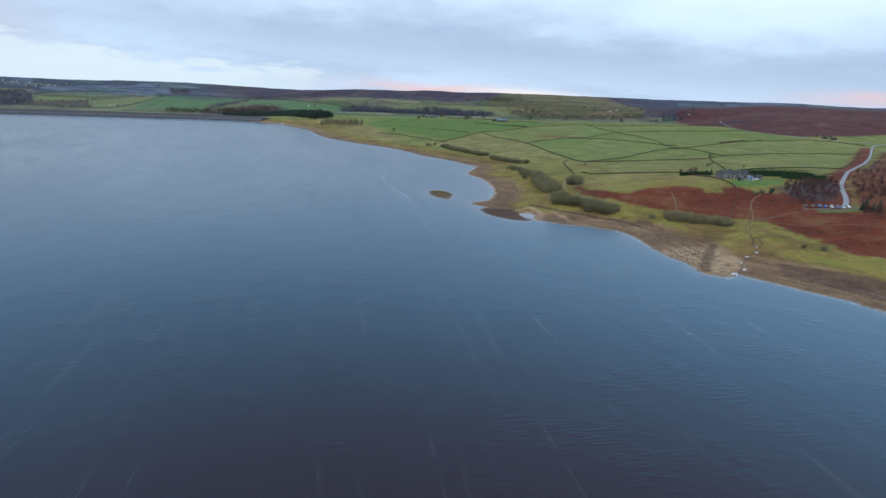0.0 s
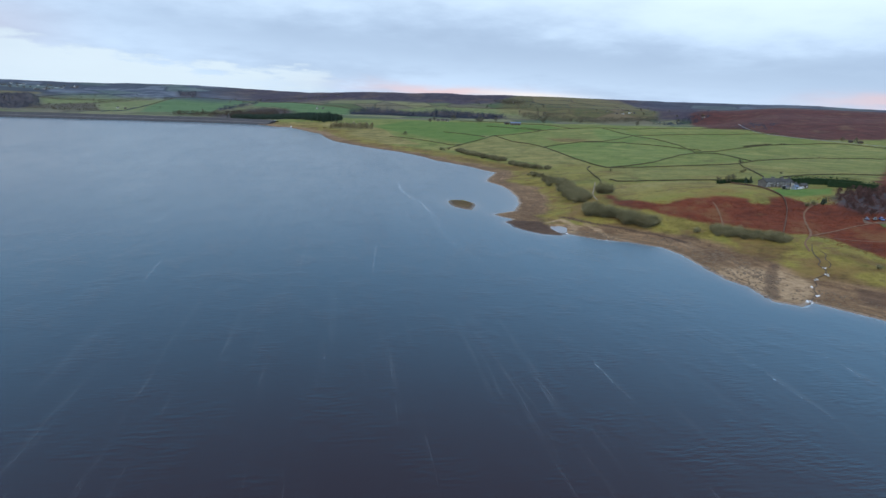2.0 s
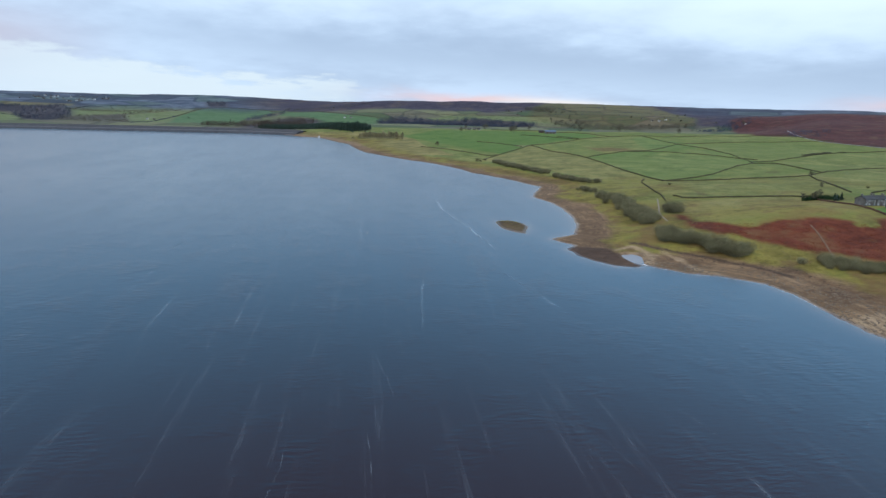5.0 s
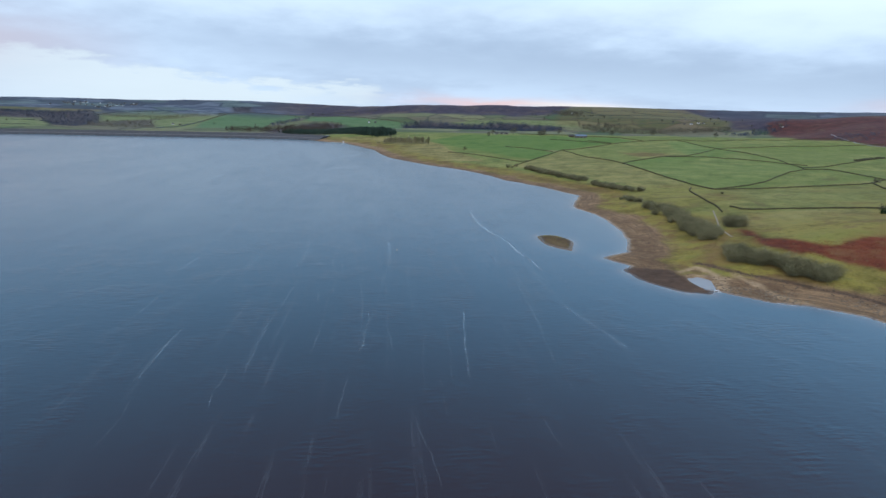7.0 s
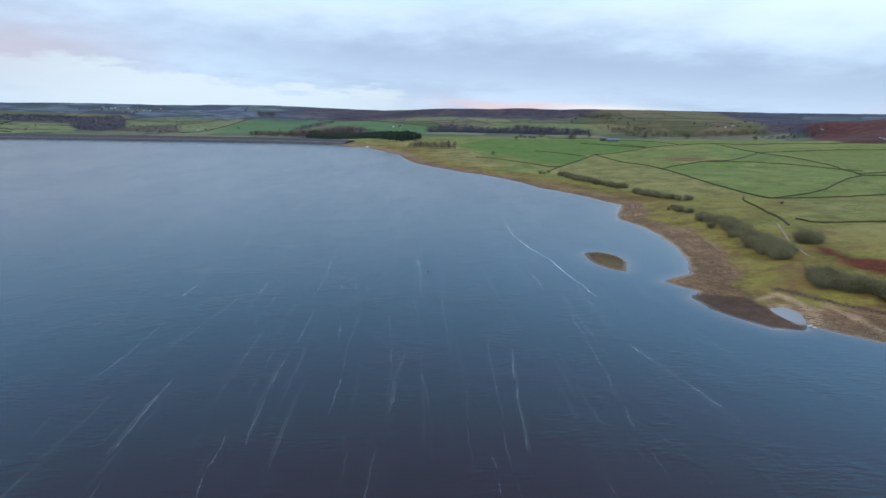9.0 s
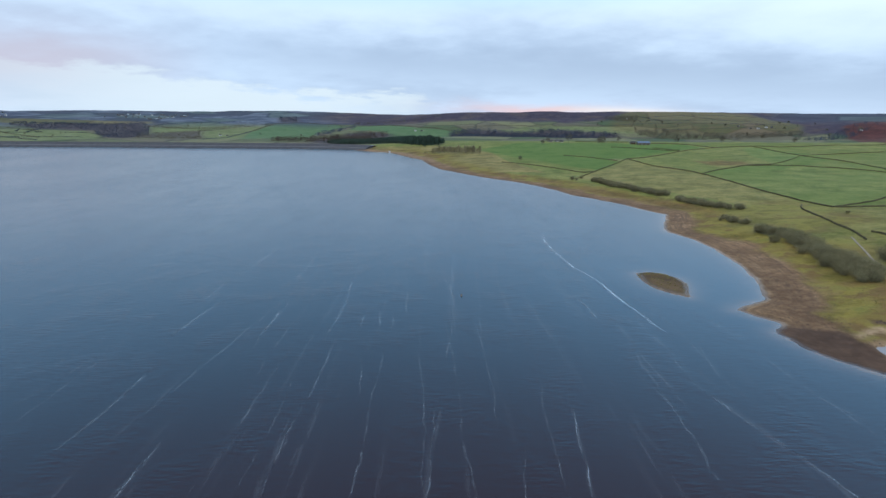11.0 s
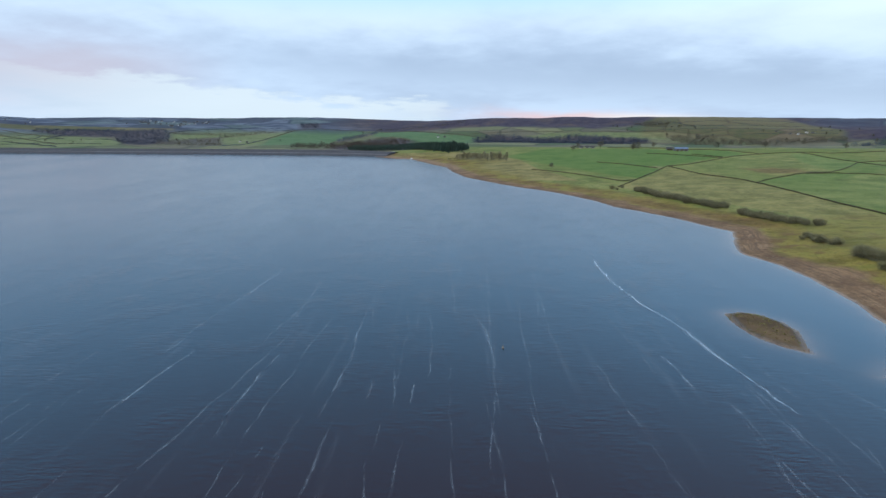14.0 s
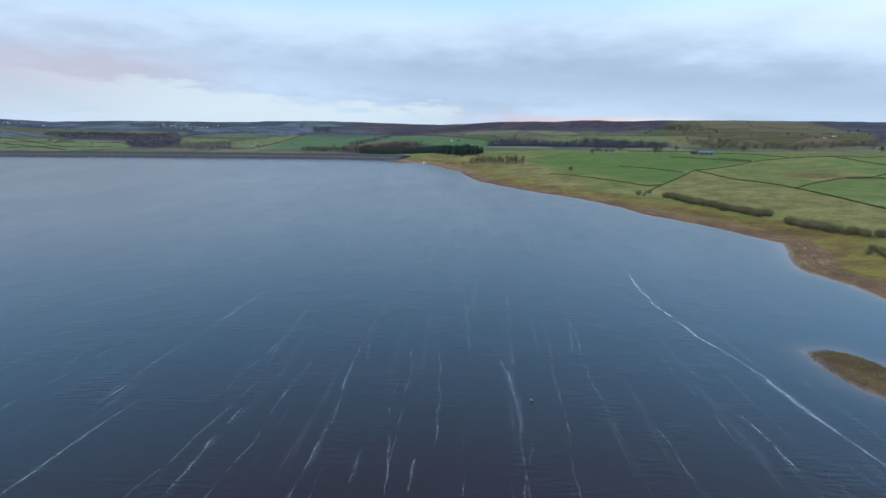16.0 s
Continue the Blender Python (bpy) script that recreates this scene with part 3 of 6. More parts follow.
    rust = np.maximum(rust, 0.30 * inside(x, y, RUSTY, 16.0))
    rust = np.maximum(rust, 0.65 * step(0.05, 0.40, grain(x, y, 26, 90)) * straw * step(600, 480, y))
    lawn = inside(x, y, LUSH[-1], 1.5)
    lush, straw, rust, bracken = np.maximum(lush, lawn), straw * (1 - lawn), rust * (1 - lawn), bracken * (1 - lawn)
    far = step(1560, 1640, y + 20 * grain(x, y, 60, 71)) * (1 - step(1350, 1420, x * 0.5 + y * 0.866) * step(-320, -250, x * 0.866 - y * 0.5))
    far = np.maximum(far, step(1900, 2000, r))
    peat = step(5, 1, edge_distance(x, y, np.array([(20, 404), (29, 385), (37, 376), (44, 371), (55, 370), (51, 376), (48, 390), (44, 402), (34, 408)], float)) + 2.6 * grain(x, y, 9, 72) + 1.2 * grain(x, y, 3.5, 82))
    peat = np.maximum(peat, 0.85 * step(0.12, 0.4, grain(x, y, 22, 73)) * step(14, 18, d) * step(40, 30, d) * step(420, 395, y) * step(325, 345, y))
    peat = np.maximum(peat, 0.8 * step(4, 1, edge_distance(x, y, np.array([(160, 262), (185, 228), (205, 235), (185, 262), (165, 275)], float)) + 3 * grain(x, y, 9, 74)))
    peat = np.maximum(peat, 0.75 * step(7, 3, d + 2.5 * grain(x, y, 14, 81)) * step(640, 760, y) * (x > -480))
    hag = edge_distance(x, y, np.array(HAG, float), False)
    peat = np.maximum(peat, 0.9 * step(3.0, 1.0, hag + 1.4 * grain(x, y, 5, 83)))
    rim = edge_distance(x, y, np.array([(50, 402), (59, 409), (65, 400), (64, 387), (62, 378)], float), False)
    spur = edge_distance(x, y, np.array([(74, 399), (78, 388), (81, 370), (92, 359)], float), False)
    bar = np.maximum(0.75 * step(3.6, 1.0, rim + 1.6 * grain(x, y, 5, 84)), 0.6 * step(3.2, 0.8, spur + 1.6 * grain(x, y, 5, 85)))
    sand, peat = np.maximum(sand, bar), peat * (1 - bar)
    hump = inside(x, y, np.array([(65, 381), (68, 391), (73, 391), (76, 384), (76, 374), (69, 371)], float), 1.2)
    rust, sand = np.maximum(rust, 0.8 * hump), sand * (1 - hump)
    ramp = edge_distance(x, y, np.array([(123, 266), (127, 277), (137, 296), (146, 312)], float), False)
    peat = np.maximum(peat, 0.7 * step(3.6, 1.4, ramp + 1.2 * grain(x, y, 4, 77)))
    woods = np.zeros_like(x)
    for loop in WOODS_FLOOR:
        woods = np.maximum(woods, (0.55 if loop[0][0] == -1359 else 0.95) * inside(x, y, loop, 6.0 if y_near(loop) else 22.0))
    s, c = x * 0.5 + y * 0.866, x * 0.866 - y * 0.5
    red = inside(x, y, RED_MOOR, 9.0)
    foot = np.interp(az, [-27, -22, -16, -10, 0, 4], [2760, 2620, 2500, 2400, 2330, 2420])
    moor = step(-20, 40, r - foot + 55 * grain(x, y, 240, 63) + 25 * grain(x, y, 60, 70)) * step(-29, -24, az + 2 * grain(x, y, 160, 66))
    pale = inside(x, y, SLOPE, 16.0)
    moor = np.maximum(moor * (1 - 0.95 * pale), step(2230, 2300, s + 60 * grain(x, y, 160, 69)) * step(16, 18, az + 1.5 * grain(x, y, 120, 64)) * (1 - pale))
    # where the ground takes on the painted haze colour
    hazy_upland = (1 - inside(x, y, RUSTY, 14.0)) * step(2450, 2700, r + 80 * grain(x, y, 300, 65)) * step(-19, -24, az + 2 * grain(x, y, 300, 67))
    hazy_upland = np.maximum(hazy_upland, 0.75 * step(2480, 2600, r) * step(16, 19, az) * (1 - red) * (1 - pale))
    wet = np.where(shore, step(3.4, 0.4, np.where(isle > -8, isle, d)), 1.0)
    olive = np.where(isle > 1.0, 0.2, 0.0)
    peat = np.where(isle > 0.8, 0.7, peat)
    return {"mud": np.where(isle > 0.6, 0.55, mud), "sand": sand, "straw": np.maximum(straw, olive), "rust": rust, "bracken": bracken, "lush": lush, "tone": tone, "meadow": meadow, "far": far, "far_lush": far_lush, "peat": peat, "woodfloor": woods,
            "moor": moor, "red_moor": red, "hazy_upland": hazy_upland, "wet": wet, "inland": np.clip(d, -20, 120)}


def build_ground():
    turns = np.concatenate([np.arange(-75, 75, 0.22), np.arange(75, 285, 3.0)])
    rings = 70 * (4700 / 70) ** (np.arange(601) / 600)
    a, r = np.meshgrid(np.radians(turns), rings)
    x, y = r * np.sin(a), 100 + r * np.cos(a)
    z = height(x, y)
    k, rows = len(turns), len(rings)
    verts = np.stack([x, y, z], -1).reshape(-1, 3)
    i, j = np.meshgrid(np.arange(rows - 1), np.arange(k), indexing="ij")
    i, j = i.ravel(), j.ravel()
    jn = (j + 1) % k
    quads = np.stack([i * k + j, (i + 1) * k + j, (i + 1) * k + jn, i * k + jn], 1)
    me = bpy.data.meshes.new("ground")
    centre = len(verts)
    verts = np.vstack([verts, [[0, 100, -6]]])
    fan = [(j, (j + 1) % k, centre) for j in range(k)]
    me.from_pydata(verts.tolist(), [], quads[:, ::-1].tolist() + fan)
    me.polygons.foreach_set("use_smooth", np.ones(len(me.polygons), bool))
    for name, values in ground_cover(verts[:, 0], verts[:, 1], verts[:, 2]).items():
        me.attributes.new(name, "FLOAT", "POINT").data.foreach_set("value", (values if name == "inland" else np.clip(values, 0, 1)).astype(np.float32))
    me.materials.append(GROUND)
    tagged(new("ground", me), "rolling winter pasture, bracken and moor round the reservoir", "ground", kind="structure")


def build_water():
    """A flat sheet a little larger than the basin; the banks rise through it."""
    turns = np.concatenate([np.arange(-75, 75, 0.3), np.arange(75, 285, 3.0)])
    rings = 60 * (2700 / 60) ** (np.arange(361) / 360)
    a, r = np.meshgrid(np.radians(turns), rings)
    x, y = (r * np.sin(a)).ravel(), (100 + r * np.cos(a)).ravel()
    k, rows = len(turns), len(rings)
    bank = edge_distance(x, y, SHORE)
    shore = np.minimum(np.maximum(-bank, 0), np.maximum(edge_distance(x, y, ISLAND), 0))
    i, j = np.meshgrid(np.arange(rows - 1), np.arange(k), indexing="ij")
    i, j = i.ravel(), j.ravel()
    jn = (j + 1) % k
    quads = np.stack([i * k + jn, (i + 1) * k + jn, (i + 1) * k + j, i * k + j], 1)
    quads = quads[(bank[quads] < 14).any(1)]
    verts = np.vstack([np.column_stack([x, y, np.zeros(len(x))]), [[0, 100, 0]]])
    fan = [((q + 1) % k, q, len(x)) for q in range(k)]
    me = bpy.data.meshes.new("water")
    me.from_pydata(verts.tolist(), [], quads.tolist() + fan)
    # open water, away from the lee of the shore and of the islet
    lee = np.exp(-((x - 30) / 26) ** 2 - ((y - 500) / 70) ** 2)
    fetch = step(2, 45, shore + 8 * grain(x, y, 40, 92)) * (1 - 0.9 * np.clip(1.3 * lee, 0, 1))
    for name, values, last in (("shallow", np.exp(-shore / 3.2) * (x > -480), 0.0), ("fetch", fetch, 1.0)):
        me.attributes.new(name, "FLOAT", "POINT").data.foreach_set("value", np.append(values, last).astype(np.float32))
    me.materials.append(WATER)
    tagged(new("water", me), "wind-rippled slate-blue reservoir water with foam lines", "water", kind="structure")


def build_pool():
    m, n = material("still_water")
    finish(n, (0.17, 0.155, 0.15), 0.28, spec=0.25).inputs["IOR"].default_value = 1.333
    bm = bmesh.new()
    c = POOL.mean(0)
    bm.faces.new([bm.verts.new((*(c + (p - c) * 1.02), 0.03)) for p in rounded([tuple(q) for q in POOL] + [tuple(POOL[0])], 3)[:-1]])
    tagged(part("pool", bm, m), "still silty pool mirroring the pale sky on the spit", "pool", kind="structure")


def rounded(points, rounds=2):
    """Corners cut so that a line bends softly."""
    p = [tuple(q) for q in points]
    for _ in range(rounds):
        q = [p[0]]
        for a, b in zip(p, p[1:]):
            q += [(0.75 * a[0] + 0.25 * b[0], 0.75 * a[1] + 0.25 * b[1]), (0.25 * a[0] + 0.75 * b[0], 0.25 * a[1] + 0.75 * b[1])]
        p = q + [p[-1]]
    return p


build_ground()
build_water()
build_pool()
# ---- more materials ----
STONE_DARK = surface("mossy_drystone", (0.036, 0.034, 0.018), (0.082, 0.072, 0.042), 1.2, 0.95, vary=0.15)
EARTHY_STONE = surface("earthy_drystone", (0.060, 0.034, 0.024), (0.120, 0.074, 0.050), 1.2, 0.95)
# rough grass, its dark colour also standing in for shade beside the walls
VERGE = surface("shaded_verge_grass", (0.038, 0.040, 0.013), (0.080, 0.076, 0.024), 3.0, 0.95, vary=0.15)
PITCHING = surface("dam_stone_pitching", (0.036, 0.037, 0.042), (0.072, 0.072, 0.078), 5.0, 0.9)
CREST = surface("dam_crest_concrete", (0.085, 0.085, 0.088), (0.135, 0.132, 0.130), 6.0, 0.9)
ASPHALT = surface("weathered_asphalt", (0.15, 0.155, 0.165), (0.22, 0.225, 0.235), 4.0, 0.85)
TRACK = surface("trodden_path_soil", (0.085, 0.048, 0.030), (0.150, 0.095, 0.060), 2.0, 0.95)
GRAVEL = surface("car_park_gravel", (0.075, 0.052, 0.040), (0.120, 0.090, 0.070), 3.0, 0.95)
PALE_TRACK = surface("pale_stony_track", (0.130, 0.115, 0.088), (0.215, 0.190, 0.150), 2.5, 0.95)
GRASS_BANK = surface("mown_grass_bank", (0.050, 0.066, 0.018), (0.095, 0.108, 0.032), 9.0, 0.95)


def densify(points, gap):
    out = []
    for (ax, ay), (bx, by) in zip(points, points[1:]):
        k = max(1, int(math.hypot(bx - ax, by - ay) / gap))
        out += [(ax + (bx - ax) * i / k, ay + (by - ay) * i / k) for i in range(k)]
    return np.array(out + [points[-1]], float)


def sides(line):
    t = np.gradient(line, axis=0)
    t /= np.linalg.norm(t, axis=1, keepdims=True) + 1e-9
    return np.stack([-t[:, 1], t[:, 0]], 1)


def draped(name, points, profile, mat, gap=4.0, jitter=0.0, seed=0, base=None):
    """A mesh swept along a line over the ground; profile: (offset, height) pairs across it."""
    line = densify(points, gap)
    rng = np.random.default_rng(seed)
    side = sides(line)
    verts, faces = [], []
    k = len(profile)
    for i, (p, s) in enumerate(zip(line, side)):
        for off, up in profile:
            q = p + s * (off + jitter * 0.4 * rng.uniform(-1, 1))
            verts.append((q[0], q[1], up + (jitter * rng.uniform(-1, 1) if up > 0.5 else 0.0)))
    xy = np.array(verts)
    z = height(xy[:, 0], xy[:, 1]) if base is None else np.full(len(xy), base)
    verts = [(v[0], v[1], v[2] + h) for v, h in zip(verts, z)]
    for i in range(len(line) - 1):
        for j in range(k - 1):
            a = i * k + j
            faces.append((a, a + 1, a + k + 1, a + k))
    faces += [tuple(range(k))[::-1], tuple(len(verts) - k + j for j in range(k))]
    return flat_mesh(name, verts, faces, mat)


# ---- the dam across the far end ----
DAM_LINE = rounded([(-458, 1463), (-494, 1486), (-560, 1502), (-648, 1499), (-980, 1455), (-1310, 1391), (-1900, 1265), (-2150, 1207)], 2)


def build_dam():
    dam = tagged(new("dam"), "long stone-faced embankment dam with a pale crest wall", "dam", kind="structure")
    face = draped("upstream_face", DAM_LINE, [(9.0, -5.0), (9.0, -2.6), (-20.0, 9.6), (-27.0, 9.6), (-27.0, -5.0)], PITCHING, 12, base=0.0)
    berm = draped("face_step", DAM_LINE, [(-5.0, 3.0), (-5.0, 4.1), (-8.0, 4.6), (-8.0, 3.0)], CREST, 12, base=0.0)
    crest = draped("crest_road", DAM_LINE, [(-20.7, 9.0), (-20.7, 9.8), (-34.0, 9.8), (-34.0, 9.0)], ASPHALT, 12, base=0.0)
    wall = draped("parapet_wall", DAM_LINE, [(-20.1, 9.3), (-20.1, 10.7), (-20.7, 10.7), (-20.7, 9.3)], CREST, 12, base=0.0)
    back = draped("downstream_bank", DAM_LINE, [(-33.9, -5.0), (-33.9, 9.7), (-70.0, -4.0), (-70.0, -5.0)], GRASS_BANK, 12, base=0.0)
    for name, me in (("upstream_face", face), ("face_step", berm), ("crest_road", crest), ("parapet_wall", wall), ("downstream_bank", back)):
        linked(name, me, dam)


build_dam()

# ---- roads, tracks and paths ----
def strip(name, points, width, mat, label, category, up=0.12, gap=3.0, soft=2):
    me = draped(name, rounded(points, soft), [(-width / 2, up - 0.35), (-width / 2, up), (width / 2, up), (width / 2, up - 0.35)], mat, gap)
    return tagged(new(name, me), label, category, kind="structure")


strip("road", ROAD, 3.1, ASPHALT, "narrow pale lane winding down to the car park", "road", 0.35)
strip("road", [(700, 1560), (665, 1470), (652, 1400), (648, 1345), (678, 1298), (728, 1236), (800, 1180), (830, 1150)], 2.2, ASPHALT, "moor lane climbing beside the heather", "road", 0.5, 8)
strip("path", [(165, 430), (163, 418), (160, 406), (153, 384)], 0.9, TRACK, "trodden earth path down the bracken bank", "path", 0.15)
strip("path", [(260, 444), (240, 432), (225, 421), (213, 408), (203, 388), (195, 367), (188, 356)], 1.1, TRACK, "trodden earth path winding through bracken", "path", 0.15)
strip("path", [(188, 357), (209, 370), (223, 376), (243, 380)], 1.2, TRACK, "earth path from the car park through bracken", "path", 0.15)
strip("path", [(188, 356), (178, 344), (172, 328)], 0.9, TRACK, "earth path through rough grass to the stream", "path", 0.15)
strip("path", [(188, 357), (215, 352), (240, 338), (262, 318)], 0.8, TRACK, "faint earth path across the bracken slope", "path", 0.15)
strip("path", [(115, 556), (111, 540), (106, 520), (100, 499), (97.5, 482), (97, 468)], 0.95, PALE_TRACK, "worn pale track beside the thicket", "path", 0.15)


def build_car_park():
    line = [(236, 386), (246, 381), (256, 378), (266, 380)]
    me = draped("car_park", line, [(-7.0, -0.2), (-6.0, 0.08), (4.6, 0.08), (5.6, -0.2)], GRAVEL, 2.0)
    tagged(new("car_park", me), "small gravel car park among bracken", "car park", kind="structure")
    me = draped("lawn", [(238, 373), (250, 369), (262, 370)], [(-3.6, -0.2), (-3.2, 0.2), (3.2, 0.2), (3.6, -0.2)], GRASS_BANK, 2.0)
    tagged(new("grass_patch", me), "bright green grass patch beside the car park", "grass", kind="structure")


build_car_park()


# ---- dry-stone field walls ----
WALLS = [
    [(63, 1145), (84, 1041), (110, 1003), (126, 947), (131, 880), (138, 790), (146, 731), (155, 674)],
    [(155, 674), (198, 675), (277, 712), (316, 727), (360, 778), (452, 872), (522, 907), (642, 931)],
    [(141, 694), (132, 672), (127, 629), (124, 600), (123, 573), (118, 546)],
    [(130, 566), (135, 550), (156, 547), (190, 544), (222, 540)],
    [(63, 1145), (90, 1170), (170, 1297), (250, 1388), (326, 1434), (385, 1404), (480, 1452), (536, 1442)],
    [(326, 1434), (346, 1246), (365, 1176), (358, 971), (331, 885)],
    [(331, 885), (278, 820), (212, 718), (155, 674)],
    [(126, 947), (158, 997), (209, 1053), (251, 1066), (346, 1246)],
    [(346, 1246), (490, 1313), (569, 1327), (687, 1343)],
    [(63, 1145), (39, 1071), (8, 985), (-21, 905)],
    [(-32, 1204), (15, 1160), (45, 1110)],
    [(-126, 1101), (-72, 1045), (-35, 990), (-13, 957), (0, 970)],
    [(135, 1368), (174, 1315)],
    [(206, 1042), (256, 1052), (326, 1010), (370, 960)],
    [(331, 885), (372, 897), (357, 813), (360, 778)],
    [(339, 907), (443, 1004), (521, 1089), (601, 1157), (684, 1199), (744, 1205), (785, 1131)],
    [(276, 557), (309, 585), (351, 605), (419, 630)],
    [(327, 743), (300, 665), (280, 607), (266, 565)],
    [(218, 525), (217, 472), (218, 446), (213, 430), (203, 408), (177, 363)],
    [(419, 630), (520, 765), (642, 931), (750, 1086)],
    [(250, 1388), (205, 1470), (110, 1500), (0, 1520)],
    [(536, 1442), (640, 1460), (655, 1360)],
    [(170, 1297), (120, 1340), (60, 1370)],
]


def build_wall(points, seed):
    wall = tagged(new("dry_stone_wall"), "mossy dark dry-stone wall between winter pastures", "stone wall", group="dry-stone field walls")
    line = rounded(points, 1)
    gap = 3.0 if points[0][1] < 1000 else 6.0
    body = draped("stonework", line, [(-0.38, -0.3), (-0.28, 0.85), (-0.16, 1.02), (0.16, 1.02), (0.28, 0.85), (0.38, -0.3)], EARTHY_STONE if points[-1] == (177, 363) else STONE_DARK, gap, 0.22, seed)
    linked("stonework", body, wall)
    if points[-1] == (177, 363):
        return
    verge = draped("grass_verge", line, [(-0.6, -0.25), (-0.4, 0.22), (0.4, 0.22), (0.6, -0.25)], VERGE, gap, 0.5, seed + 100)
    linked("grass_verge", verge, wall, "rough grass along the wall foot, darkened with the wall's shade")


for number, points in enumerate(WALLS):
    build_wall(points, number)
# ---- plants ----
BARK = surface("grey_bark", (0.045, 0.038, 0.030), (0.11, 0.095, 0.075), 0.8, 0.95, vary=0.2)


def leaf_material(name, dark, light, vary=0.25):
    """Leaves or twigs: each clump takes its own shade."""
    m, n = material(name)
    rnd = n.add("ShaderNodeNewGeometry").outputs["Random Per Island"]
    own = n.add("ShaderNodeObjectInfo").outputs["Random"]
    colour = n.mix(rnd, dark, light)
    value = n.math("ADD", n.math("MULTIPLY", own, 2 * vary), 1.0 - vary)
    colour = n.add("ShaderNodeHueSaturation", {"Color": colour, "Value": value}).outputs[0]
    finish(n, colour, 0.9, spec=0.04)
    return m


WILLOW = leaf_material("willow_twigs", (0.098, 0.092, 0.050), (0.215, 0.198, 0.112))
BIRCH = leaf_material("bare_purple_twigs", (0.062, 0.036, 0.033), (0.120, 0.070, 0.064))
OAK = leaf_material("bare_brown_twigs", (0.062, 0.058, 0.042), (0.130, 0.118, 0.084))
ASPEN = leaf_material("grey_brown_twigs", (0.150, 0.132, 0.080), (0.250, 0.220, 0.138))
NEEDLE = leaf_material("dark_needles", (0.032, 0.052, 0.042), (0.066, 0.094, 0.068))
# bare twigs with the blue of distance haze mixed into their colour
HAZE_TWIGS = leaf_material("haze_tinted_bare_wood", (0.030, 0.038, 0.056), (0.064, 0.075, 0.100))
LARCH = leaf_material("larch_twigs", (0.050, 0.038, 0.030), (0.105, 0.085, 0.062))
EVERGREEN = leaf_material("evergreen_hedge_leaves", (0.010, 0.024, 0.010), (0.030, 0.055, 0.020))
HEDGE_CORE = surface("dense_hedge_foliage", (0.010, 0.022, 0.010), (0.026, 0.046, 0.020), 1.0, 0.95)
RUSH = leaf_material("rush_tussocks", (0.130, 0.122, 0.042), (0.220, 0.195, 0.075))


def blades(origin, way, long_, wide, rng):
    """Thin leaf-like triangles as arrays: an origin, a direction, a length and a width for each."""
    way = way / (np.linalg.norm(way, axis=1, keepdims=True) + 1e-9)
    side = np.cross(way, rng.normal(size=way.shape))
    side /= np.linalg.norm(side, axis=1, keepdims=True) + 1e-9
    long_, wide = np.asarray(long_)[:, None], np.asarray(wide)[:, None]
    a, b = origin - side * wide * 0.5, origin + side * wide * 0.5
    c = origin + way * long_
    return np.stack([a, b, c], 1).reshape(-1, 3)


def tri_mesh(name, verts, mat):
    me = bpy.data.meshes.new(name)
    me.from_pydata(verts.tolist(), [], np.arange(len(verts)).reshape(-1, 3).tolist())
    me.materials.append(mat)
    return me


def limb(verts, faces, a, b, ra, rb, k=5):
    a, b = Vector(a), Vector(b)
    w = (b - a).normalized()
    u = w.cross(Vector((0.3, 0.9, 0.2))).normalized()
    v = w.cross(u)
    base = len(verts)
    for p, r in ((a, ra), (b, rb)):
        for i in range(k):
            q = 2 * math.pi * i / k
            verts.append(tuple(p + u * (r * math.cos(q)) + v * (r * math.sin(q))))
    faces.extend((base + i, base + (i + 1) % k, base + k + (i + 1) % k, base + k + i) for i in range(k))


